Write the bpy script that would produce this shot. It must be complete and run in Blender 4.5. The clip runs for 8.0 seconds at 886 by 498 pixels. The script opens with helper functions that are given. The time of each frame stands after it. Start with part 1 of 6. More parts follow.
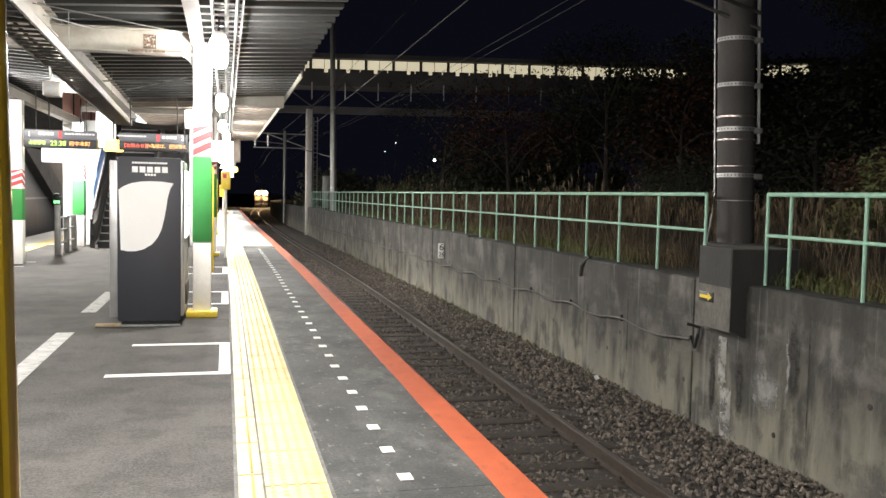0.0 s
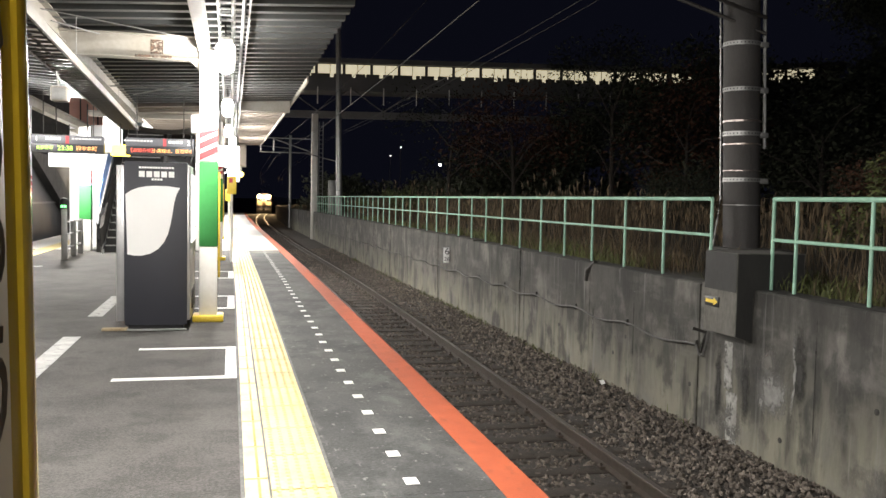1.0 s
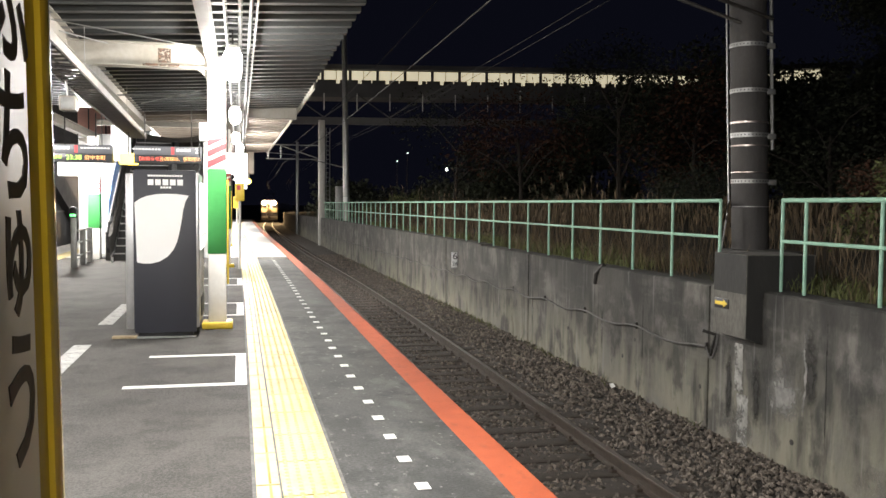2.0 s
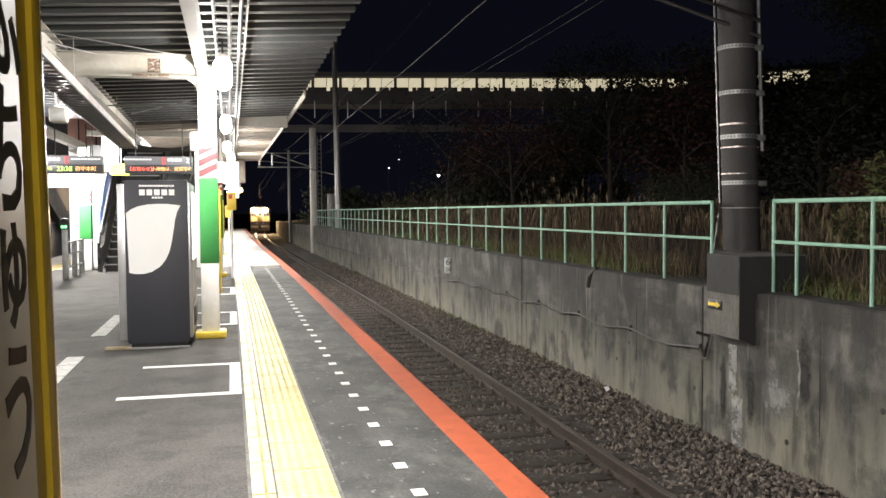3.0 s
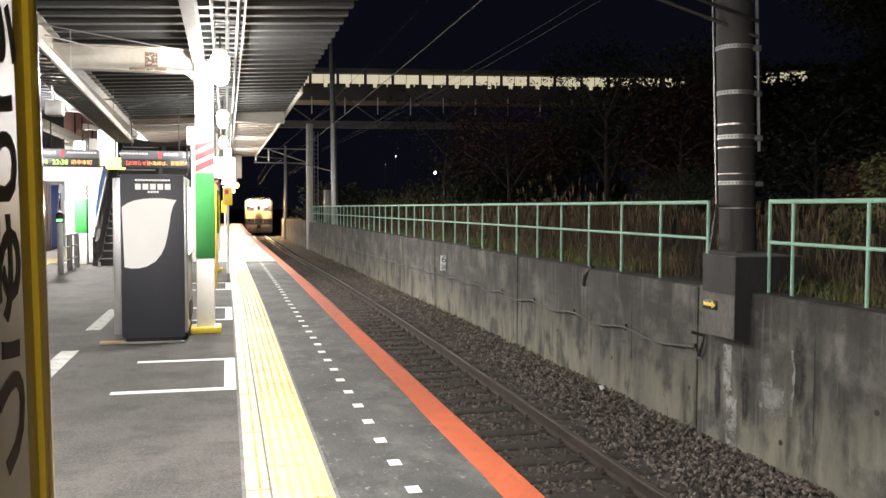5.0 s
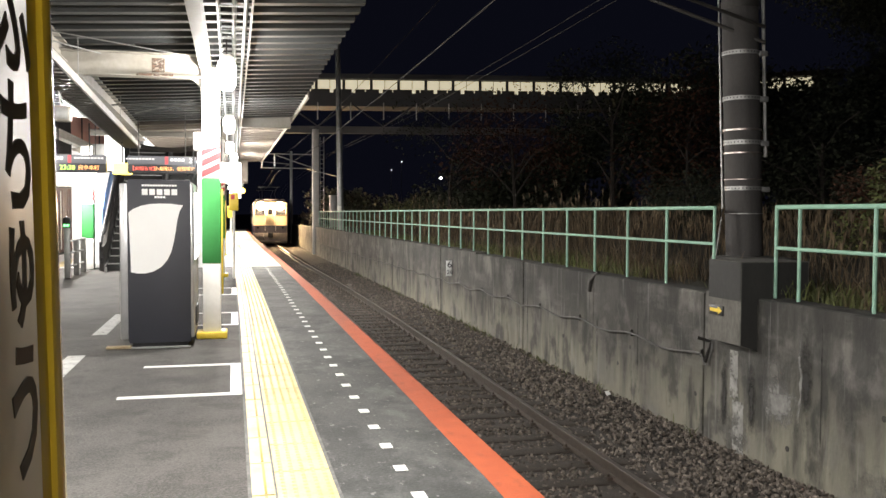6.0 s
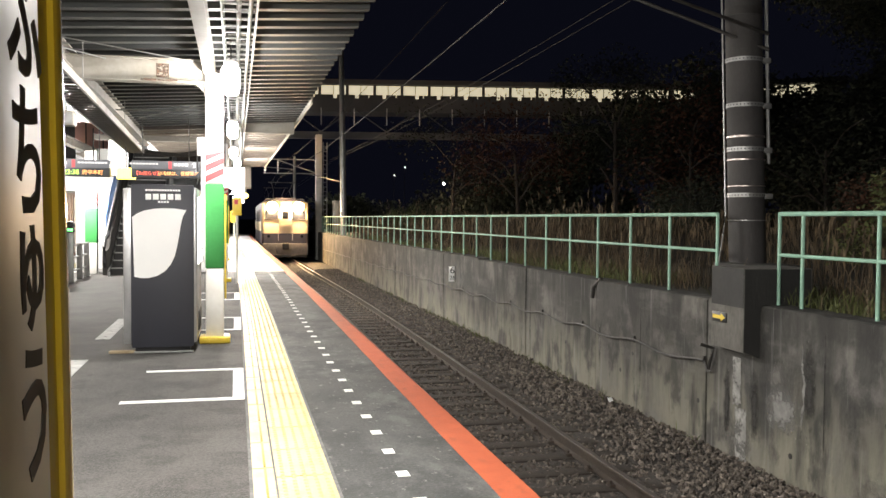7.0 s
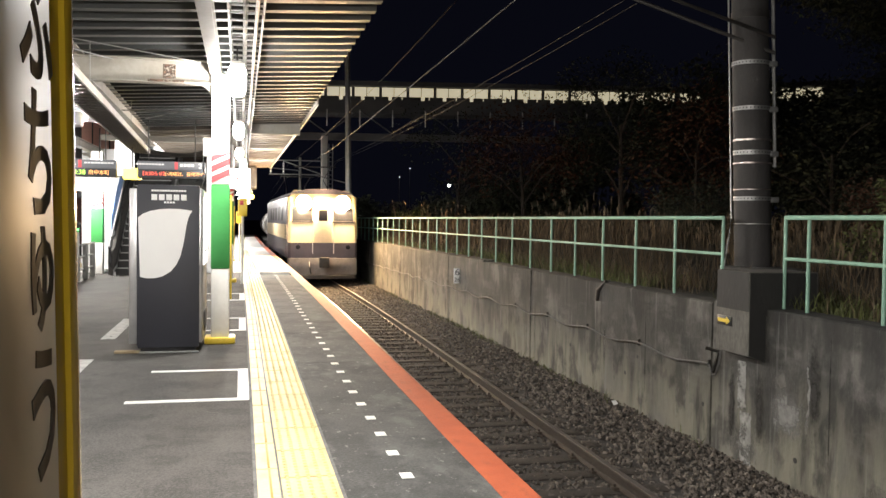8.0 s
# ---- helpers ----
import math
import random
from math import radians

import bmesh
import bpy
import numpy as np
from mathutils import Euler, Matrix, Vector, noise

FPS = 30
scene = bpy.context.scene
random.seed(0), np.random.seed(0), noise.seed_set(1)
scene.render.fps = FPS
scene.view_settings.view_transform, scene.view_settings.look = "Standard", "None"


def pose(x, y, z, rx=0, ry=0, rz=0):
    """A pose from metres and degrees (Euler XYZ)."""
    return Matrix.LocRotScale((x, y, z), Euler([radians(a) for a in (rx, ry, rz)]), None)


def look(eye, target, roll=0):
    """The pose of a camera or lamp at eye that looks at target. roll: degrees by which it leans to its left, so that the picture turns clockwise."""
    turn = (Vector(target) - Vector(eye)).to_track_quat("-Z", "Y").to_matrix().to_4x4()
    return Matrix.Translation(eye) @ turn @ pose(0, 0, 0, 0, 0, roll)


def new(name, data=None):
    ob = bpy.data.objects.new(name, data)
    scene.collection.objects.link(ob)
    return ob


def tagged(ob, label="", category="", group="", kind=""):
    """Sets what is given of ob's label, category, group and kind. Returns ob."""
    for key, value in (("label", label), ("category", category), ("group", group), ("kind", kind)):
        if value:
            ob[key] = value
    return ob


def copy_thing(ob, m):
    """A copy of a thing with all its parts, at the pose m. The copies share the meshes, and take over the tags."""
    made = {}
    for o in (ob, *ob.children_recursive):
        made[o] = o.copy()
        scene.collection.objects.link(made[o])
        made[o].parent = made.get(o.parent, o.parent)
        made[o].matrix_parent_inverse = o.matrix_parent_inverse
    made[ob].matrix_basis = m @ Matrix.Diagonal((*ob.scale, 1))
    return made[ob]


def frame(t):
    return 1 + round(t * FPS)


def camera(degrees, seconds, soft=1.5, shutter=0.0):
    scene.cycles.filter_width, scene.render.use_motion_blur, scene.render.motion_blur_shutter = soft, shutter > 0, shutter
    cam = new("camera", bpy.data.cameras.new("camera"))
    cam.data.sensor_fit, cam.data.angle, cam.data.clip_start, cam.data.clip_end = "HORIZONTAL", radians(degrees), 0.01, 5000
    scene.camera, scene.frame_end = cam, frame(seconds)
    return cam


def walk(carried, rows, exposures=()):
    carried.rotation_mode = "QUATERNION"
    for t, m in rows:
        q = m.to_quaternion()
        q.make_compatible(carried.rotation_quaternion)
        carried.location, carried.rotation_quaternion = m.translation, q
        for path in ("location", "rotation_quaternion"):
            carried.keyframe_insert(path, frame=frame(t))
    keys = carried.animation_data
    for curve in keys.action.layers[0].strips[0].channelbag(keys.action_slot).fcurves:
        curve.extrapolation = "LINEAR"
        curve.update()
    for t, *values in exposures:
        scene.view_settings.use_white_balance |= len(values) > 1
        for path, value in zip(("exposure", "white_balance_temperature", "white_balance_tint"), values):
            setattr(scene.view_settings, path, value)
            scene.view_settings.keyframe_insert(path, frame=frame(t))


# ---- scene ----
cam = camera(53.8, 8.0)
PATH = [
    (0, (-0.026, -0.811, 1.477), (0.458, 1.126, 1.355), 1.1),
    (0.5, (-0.026, -0.814, 1.477), (0.455, 1.124, 1.359), 1.1),
    (1, (-0.032, -0.82, 1.478), (0.44, 1.12, 1.366), 1.1),
    (1.5, (-0.038, -0.822, 1.478), (0.42, 1.122, 1.369), 0.9),
    (3, (-0.042, -0.829, 1.478), (0.429, 1.112, 1.39), -0.4),
    (3.5, (-0.039, -0.822, 1.477), (0.446, 1.116, 1.386), -0.2),
    (4, (-0.041, -0.822, 1.477), (0.445, 1.115, 1.383), 0.0),
    (4.5, (-0.042, -0.82, 1.477), (0.442, 1.118, 1.381), 0.1),
    (6, (-0.047, -0.822, 1.478), (0.421, 1.121, 1.396), 0.2),
    (6.5, (-0.048, -0.827, 1.479), (0.414, 1.117, 1.405), 0.2),
    (7, (-0.05, -0.826, 1.478), (0.412, 1.119, 1.409), 0.4),
    (7.5, (-0.049, -0.832, 1.479), (0.411, 1.113, 1.413), 0.5),
    (8, (-0.052, -0.828, 1.479), (0.399, 1.12, 1.414), 0.7),
]
walk(cam, [(t, look(e, g, r)) for t, e, g, r in PATH], [(0, 0.0), (6.6, 0.0), (7.0, 0.0), (7.5, -0.17), (8, -0.27)])

# ---- world and lights ----
world = bpy.data.worlds.new("night_sky")
scene.world = world
world.use_nodes = True
wn = world.node_tree.nodes
wn["Background"].inputs["Color"].default_value = (0.42, 0.46, 0.92, 1)
wn["Background"].inputs["Strength"].default_value = 0.0068

LAMP_W = 440.0


def tube_lamp(x, y, z, w, col=(1.0, 0.955, 0.905)):
    d = bpy.data.lights.new("tube_light", "POINT")
    d.shadow_soft_size, d.energy, d.color = 0.09, w, col
    ob = new("tube_light", d)
    ob.matrix_world = pose(x, y, z)
    return ob


# lamp rows under the canopy
LAMPS_A = [(-0.21, -7.9), (-0.20, -2.1), (-0.18, 3.7), (-0.10, 9.45), (-0.10, 15.3), (-0.10, 21.0)]
LAMPS_B = [(-4.1, -2.1), (-4.1, 3.7), (-4.1, 9.45), (-4.1, 15.3)]
# hall lamps; those at x -4.0 and -4.6 are fill lights added for brightness
LAMPS_HALL_AND_FILL = [(0.0, 25.0, 1300), (0.0, 30.0, 1300), (-4.0, 22.2, 1500), (-4.6, 30.75, 260), (-0.2, 42.0, 1800), (-0.2, 56.0, 1800), (-0.2, 72.0, 1500)]
for lx, ly in LAMPS_A + LAMPS_B:
    tube_lamp(lx, ly, 2.90, LAMP_W * (1.9 if (lx, ly) == (-0.18, 3.7) else 1.0))
for lx, ly, lw in LAMPS_HALL_AND_FILL:
    tube_lamp(lx, ly, 2.58 if ly == 22.2 else 2.93, lw)


# ---- materials ----
def ragged(m, scale, lo, hi, soft=0.0):
    """Lets a stain thin out in patches, and towards its rim where soft is set."""
    n, l = m.node_tree.nodes, m.node_tree.links
    t = n.new("ShaderNodeTexNoise")
    t.inputs["Scale"].default_value, t.inputs["Detail"].default_value, t.inputs["Roughness"].default_value = scale, 8, 0.7
    tc = n.new("ShaderNodeTexCoord")
    l.new(tc.outputs["Object"], t.inputs["Vector"])
    r = n.new("ShaderNodeMapRange")
    r.inputs["From Min"].default_value, r.inputs["From Max"].default_value = lo, hi
    out = t.outputs["Fac"]
    if soft:
        mp, ball, mix = n.new("ShaderNodeMapping"), n.new("ShaderNodeTexGradient"), n.new("ShaderNodeMath")
        mp.inputs["Scale"].default_value, mp.inputs["Location"].default_value = (0, 2, 2), (0, -1, -1)
        ball.gradient_type = "SPHERICAL"
        l.new(tc.outputs["Generated"], mp.inputs["Vector"])
        l.new(mp.outputs["Vector"], ball.inputs["Vector"])
        mix.operation = "MULTIPLY_ADD"
        l.new(ball.outputs["Fac"], mix.inputs[0])
        mix.inputs[1].default_value = soft
        l.new(out, mix.inputs[2])
        out = mix.outputs[0]
    l.new(out, r.inputs["Value"])
    l.new(r.outputs["Result"], n["Principled BSDF"].inputs["Alpha"])
    return m


def mat(name, col, col2=None, rough=0.7, metal=0.0, scale=6.0, fine=80.0, bump=0.1, mix=0.5, stretch=(1, 1, 1), island=0.0, spec=0.5, rand=0.0, grain=0.45, place=False):
    """Base colour varied at two scales with a fine relief."""
    m = bpy.data.materials.new(name)
    m.use_nodes = True
    nt = m.node_tree
    n, l = nt.nodes, nt.links
    b = n["Principled BSDF"]
    b.inputs["Roughness"].default_value, b.inputs["Metallic"].default_value = rough, metal
    b.inputs["Specular IOR Level"].default_value = spec
    col2 = col2 or tuple(c * 0.7 for c in col)
    tc = n.new("ShaderNodeTexCoord")
    mp = n.new("ShaderNodeMapping")
    mp.inputs["Scale"].default_value = stretch
    l.new(n.new("ShaderNodeNewGeometry").outputs["Position"] if place else tc.outputs["Object"], mp.inputs["Vector"])
    big, small = n.new("ShaderNodeTexNoise"), n.new("ShaderNodeTexNoise")
    big.inputs["Scale"].default_value, small.inputs["Scale"].default_value = scale, fine
    big.inputs["Detail"].default_value, small.inputs["Detail"].default_value = 6, 3
    for t in (big, small):
        l.new(mp.outputs["Vector"], t.inputs["Vector"])
    add = n.new("ShaderNodeMath")
    add.operation = "MULTIPLY_ADD"
    l.new(small.outputs["Fac"], add.inputs[0])
    add.inputs[1].default_value = grain
    l.new(big.outputs["Fac"], add.inputs[2])
    ramp = n.new("ShaderNodeMapRange")
    ramp.inputs["From Min"].default_value, ramp.inputs["From Max"].default_value = 0.5 + 0.5 * grain - 0.28, 0.5 + 0.5 * grain + 0.28
    l.new(add.outputs[0], ramp.inputs["Value"])
    mx = n.new("ShaderNodeMix")
    mx.data_type = "RGBA"
    mx.inputs["A"].default_value, mx.inputs["B"].default_value = (*col, 1), (*col2, 1)
    l.new(ramp.outputs["Result"], mx.inputs["Factor"])
    out = mx.outputs["Result"]
    if island or rand:
        src = n.new("ShaderNodeNewGeometry").outputs["Random Per Island"] if island else n.new("ShaderNodeObjectInfo").outputs["Random"]
        mr = n.new("ShaderNodeMapRange")
        a = island or rand
        mr.inputs["To Min"].default_value, mr.inputs["To Max"].default_value = 1 - a, 1 + a
        l.new(src, mr.inputs["Value"])
        hsv = n.new("ShaderNodeHueSaturation")
        l.new(mr.outputs["Result"], hsv.inputs["Value"])
        l.new(out, hsv.inputs["Color"])
        out = hsv.outputs["Color"]
    l.new(out, b.inputs["Base Color"])
    if bump:
        bp = n.new("ShaderNodeBump")
        bp.inputs["Strength"].default_value, bp.inputs["Distance"].default_value = bump, 0.01
        l.new(small.outputs["Fac"], bp.inputs["Height"])
        l.new(bp.outputs["Normal"], b.inputs["Normal"])
    return m


def glow(name, col, strength, base=(0.8, 0.8, 0.8)):
    m = bpy.data.materials.new(name)
    m.use_nodes = True
    b = m.node_tree.nodes["Principled BSDF"]
    b.inputs["Base Color"].default_value = (*base, 1)
    b.inputs["Emission Color"].default_value = (*col, 1)
    b.inputs["Emission Strength"].default_value = strength
    return m


M = {}
M["asphalt"] = mat("asphalt", (0.090, 0.085, 0.079), (0.034, 0.032, 0.030), 0.85, scale=1.7, fine=75, bump=0.7, grain=1.6, place=True)
M["coping"] = mat("coping_concrete", (0.078, 0.080, 0.076), (0.028, 0.029, 0.028), 0.82, scale=1.3, fine=55, bump=0.4, grain=1.0, place=True)
# far floor: the strong lamplight on it is put into a pale base colour
M["lamplit_floor"] = mat("lamplit_floor", (0.62, 0.61, 0.58), (0.48, 0.47, 0.45), 0.5, scale=2, fine=70, bump=0.1)
M["mortar"] = mat("mortar", (0.19, 0.185, 0.18), (0.08, 0.08, 0.08), 0.9, scale=6, fine=50, bump=0.5, grain=0.8)
M["yellow_tile"] = mat("yellow_tile", (0.64, 0.54, 0.265), (0.51, 0.41, 0.17), 0.55, scale=1.5, fine=40, bump=0.1, rand=0.05, place=True)
M["amber"] = mat("amber_bar", (0.46, 0.24, 0.03), (0.36, 0.17, 0.02), 0.55, scale=8)
M["orange"] = mat("orange_paint", (0.45, 0.098, 0.036), (0.33, 0.066, 0.025), 0.6, scale=5, fine=90, bump=0.3)
M["white_paint"] = mat("white_paint", (0.78, 0.78, 0.76), (0.6, 0.6, 0.59), 0.6, scale=12, fine=120, bump=0.2)
M["worn_paint"] = ragged(mat("worn_paint", (0.52, 0.52, 0.50), (0.30, 0.30, 0.29), 0.7, scale=7, fine=60, bump=0.3), 12.0, 0.28, 0.46)
M["plat_side"] = mat("platform_side", (0.154, 0.147, 0.140), (0.084, 0.081, 0.077), 0.85, scale=2, fine=40, bump=0.4)
M["ballast"] = mat("ballast_bed", (0.068, 0.058, 0.051), (0.036, 0.032, 0.029), 0.9, scale=14, fine=90, bump=0.9)
M["stone"] = mat("ballast_stone", (0.190, 0.162, 0.136), (0.070, 0.058, 0.048), 0.85, scale=9, fine=60, bump=0.4, island=0.6)
M["rail"] = mat("rail_rust", (0.076, 0.057, 0.044), (0.038, 0.029, 0.023), 0.55, metal=0.1, scale=9, fine=90, bump=0.3)
M["rail_top"] = mat("rail_polish", (0.3900, 0.3510, 0.3250), (0.2080, 0.1690, 0.1560), 0.35, metal=0.85, scale=6, fine=40, bump=0.1, stretch=(1, 0.1, 1))
M["sleeper"] = mat("sleeper", (0.060, 0.047, 0.038), (0.028, 0.023, 0.019), 0.9, scale=8, fine=50, bump=0.6, rand=0.2)
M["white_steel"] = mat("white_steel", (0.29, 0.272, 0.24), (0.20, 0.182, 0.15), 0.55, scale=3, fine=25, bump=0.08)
M["column_white"] = mat("column_white", (0.80, 0.79, 0.76), (0.68, 0.66, 0.62), 0.5, scale=3, fine=25, bump=0.05)
M["green"] = mat("green_paint", (0.052, 0.270, 0.072), (0.043, 0.225, 0.060), 0.7, scale=3, fine=30, bump=0.04, spec=0.2)
M["red"] = mat("red_paint", (0.48, 0.055, 0.06), (0.38, 0.045, 0.05), 0.65, scale=5)
M["yellow"] = mat("yellow_paint", (0.78, 0.58, 0.06), (0.62, 0.43, 0.03), 0.45, scale=6, fine=60, bump=0.1)
M["roof"] = mat("folded_roof", (0.043, 0.046, 0.046), (0.027, 0.029, 0.029), 0.42, metal=0.35, scale=1.4, fine=18, bump=0.06)
M["roof_dark"] = mat("timber_roof", (0.1680, 0.1400, 0.1120), (0.1008, 0.0840, 0.0672), 0.7, scale=2.5, fine=25, bump=0.1)
M["galv"] = mat("galvanised", (0.315, 0.315, 0.307), (0.210, 0.210, 0.203), 0.45, metal=0.6, scale=8, fine=40, bump=0.08)
M["dark_steel"] = mat("dark_steel", (0.045, 0.041, 0.038), (0.02, 0.019, 0.017), 0.6, metal=0.3, scale=6, fine=40)
M["tread"] = mat("escalator_tread", (0.0077, 0.0066, 0.0063), (0.0042, 0.0038, 0.0038), 0.6, scale=9, fine=60, bump=0.2)
M["cable"] = mat("cable_sheath", (0.13, 0.125, 0.12), (0.06, 0.058, 0.055), 0.75, scale=8, fine=50)
M["rust"] = ragged(mat("rust", (0.12, 0.075, 0.05), (0.06, 0.035, 0.024), 0.9, scale=14, fine=70, bump=0.4), 22.0, 0.42, 0.56)
M["charcoal"] = mat("charcoal_panel", (0.030, 0.031, 0.041), (0.025, 0.026, 0.034), 0.5, scale=2, fine=90, bump=0.03)
M["silver"] = mat("silver_trim", (0.50, 0.50, 0.50), (0.38, 0.38, 0.38), 0.35, metal=0.7, scale=6)
M["strip"] = mat("worn_strip", (0.50, 0.42, 0.26), (0.16, 0.09, 0.045), 0.7, scale=9, fine=60, bump=0.2)
M["black"] = mat("black_plastic", (0.02, 0.02, 0.021), (0.012, 0.012, 0.013), 0.45, scale=8)
M["leaf_white"] = mat("white_vinyl", (0.93, 0.93, 0.92), (0.89, 0.89, 0.88), 0.45, scale=3, bump=0.02)
M["grey_sign"] = mat("grey_sign_face", (0.095, 0.10, 0.112), (0.075, 0.078, 0.088), 0.5, scale=4, bump=0.02)
M["mint"] = mat("mint_paint", (0.288, 0.480, 0.368), (0.192, 0.352, 0.264), 0.55, scale=9, fine=60, bump=0.15)
M["soil"] = mat("field_soil", (0.045, 0.039, 0.024), (0.021, 0.022, 0.012), 0.95, scale=2, fine=40, bump=0.8)
M["reed"] = mat("dry_reed", (0.140, 0.100, 0.056), (0.048, 0.034, 0.018), 0.85, scale=3, fine=30, bump=0.0, island=0.5)
M["grass"] = mat("green_grass", (0.11, 0.125, 0.036), (0.06, 0.066, 0.022), 0.8, scale=3, fine=30, bump=0.0, island=0.5)
M["leaf"] = mat("tree_leaf", (0.040, 0.046, 0.024), (0.024, 0.028, 0.015), 0.8, scale=3, bump=0.0, island=0.5)
M["leaf_red"] = mat("autumn_leaf", (0.098, 0.038, 0.017), (0.056, 0.025, 0.014), 0.8, scale=3, bump=0.0, island=0.5)
M["bark"] = mat("bark", (0.045, 0.036, 0.028), (0.025, 0.02, 0.016), 0.95, scale=8, fine=40, bump=0.6)
M["pole"] = mat("pole_concrete", (0.052, 0.048, 0.046), (0.030, 0.028, 0.027), 0.85, scale=2.5, fine=50, bump=0.3, stretch=(1, 1, 0.4))
M["pole_pale"] = mat("pole_pale", (0.62, 0.60, 0.56), (0.45, 0.44, 0.41), 0.8, scale=2, fine=40, bump=0.2)
M["bridge"] = mat("bridge_concrete", (0.085, 0.082, 0.082), (0.055, 0.053, 0.054), 0.8, scale=0.6, fine=8, bump=0.1)
M["cream"] = mat("cream_paint", (0.74, 0.62, 0.40), (0.62, 0.50, 0.32), 0.45, scale=2, fine=20, bump=0.04)
M["blue"] = mat("blue_paint", (0.06, 0.10, 0.30), (0.045, 0.075, 0.22), 0.45, scale=2, fine=20, bump=0.04)
M["navy"] = mat("navy_paint", (0.055, 0.045, 0.06), (0.035, 0.03, 0.04), 0.5, scale=2, fine=20, bump=0.04)
M["lightblue"] = mat("pale_blue_paint", (0.20, 0.32, 0.62), (0.16, 0.26, 0.52), 0.45, scale=2, fine=20, bump=0.04)
M["pale_grey"] = mat("pale_grey_paint", (0.60, 0.60, 0.60), (0.48, 0.48, 0.48), 0.5, scale=2, fine=20, bump=0.04)
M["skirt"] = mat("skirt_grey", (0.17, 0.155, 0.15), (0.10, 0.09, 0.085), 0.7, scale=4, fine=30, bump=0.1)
M["container"] = mat("maroon_container", (0.135, 0.06, 0.055), (0.085, 0.04, 0.038), 0.6, scale=2, fine=20, bump=0.06)
M["dark_wall"] = mat("dark_wall", (0.055, 0.055, 0.058), (0.03, 0.03, 0.033), 0.45, scale=1.5, fine=20)
M["pink_wall"] = mat("pink_wall", (0.62, 0.34, 0.28), (0.52, 0.28, 0.23), 0.7, scale=1.5, fine=20)
M["white_wall"] = mat("white_wall", (0.80, 0.80, 0.80), (0.70, 0.70, 0.70), 0.6, scale=1.5, fine=20)
M["tube"] = glow("lamp_tube", (1.0, 0.97, 0.9), 40)
M["headlight"] = glow("headlight_lens", (1.0, 0.66, 0.34), 1150)
M["led_red"] = glow("led_red", (1.0, 0.10, 0.05), 3.0, (0.1, 0.02, 0.02))
M["led_orange"] = glow("led_orange", (1.0, 0.42, 0.12), 3.0, (0.1, 0.05, 0.02))
M["led_green"] = glow("led_green", (0.55, 1.0, 0.10), 3.0, (0.05, 0.1, 0.02))
M["lamp_green"] = glow("green_signal", (0.10, 1.0, 0.18), 3.0)
M["lamp_yellow"] = glow("yellow_lamp", (1.0, 0.74, 0.08), 5.0)
M["sign_glow"] = glow("lit_sign", (1.0, 0.96, 0.92), 2.0)
M["window_glow"] = glow("lit_window", (1.0, 0.88, 0.58), 0.55)
M["far_light"] = glow("far_light", (1.0, 0.97, 0.9), 14.0)
M["lime"] = ragged(mat("lime_run", (0.36, 0.355, 0.33), (0.17, 0.165, 0.155), 0.85, scale=5, fine=50, bump=0.2), 6.0, 0.34, 0.56)
M["lime_faint"] = ragged(mat("lime_blotch", (0.26, 0.255, 0.24), (0.13, 0.127, 0.12), 0.85, scale=7, fine=50, bump=0.3), 9.0, 0.58, 0.92, 0.55)
M["lime_thin"] = ragged(mat("lime_bloom", (0.19, 0.183, 0.165), (0.105, 0.10, 0.09), 0.88, scale=4, fine=40, bump=0.3), 5.0, 0.62, 1.15, 0.6)
M["wire"] = mat("wire_copper", (0.030, 0.026, 0.023), (0.02, 0.018, 0.015), 0.85)
glass = bpy.data.materials.new("dark_glass")
glass.use_nodes = True
gb = glass.node_tree.nodes["Principled BSDF"]
gb.inputs["Base Color"].default_value, gb.inputs["Roughness"].default_value = (0.015, 0.016, 0.02, 1), 0.06
M["glass"] = glass


def worn(m, layers):
    """Scuffs and stains with ragged outlines over a finished base colour: (scale, stretch, from, to, amount, colour)."""
    nt = m.node_tree
    n, l = nt.nodes, nt.links
    b = n["Principled BSDF"]
    out = b.inputs["Base Color"].links[0].from_socket
    where = n.new("ShaderNodeNewGeometry").outputs["Position"]
    for sc, stretch, lo, hi, amount, colour in layers:
        mp = n.new("ShaderNodeMapping")
        mp.inputs["Scale"].default_value = stretch
        l.new(where, mp.inputs["Vector"])
        t = n.new("ShaderNodeTexNoise")
        t.inputs["Scale"].default_value, t.inputs["Detail"].default_value, t.inputs["Roughness"].default_value = sc, 8, 0.66
        l.new(mp.outputs["Vector"], t.inputs["Vector"])
        k = n.new("ShaderNodeMapRange")
        k.inputs["From Min"].default_value, k.inputs["From Max"].default_value, k.inputs["To Max"].default_value = lo, hi, amount
        l.new(t.outputs["Fac"], k.inputs["Value"])
        x = n.new("ShaderNodeMix")
        x.data_type = "RGBA"
        l.new(k.outputs["Result"], x.inputs["Factor"])
        l.new(out, x.inputs["A"])
        x.inputs["B"].default_value = (*colour, 1)
        out = x.outputs["Result"]
    l.new(out, b.inputs["Base Color"])


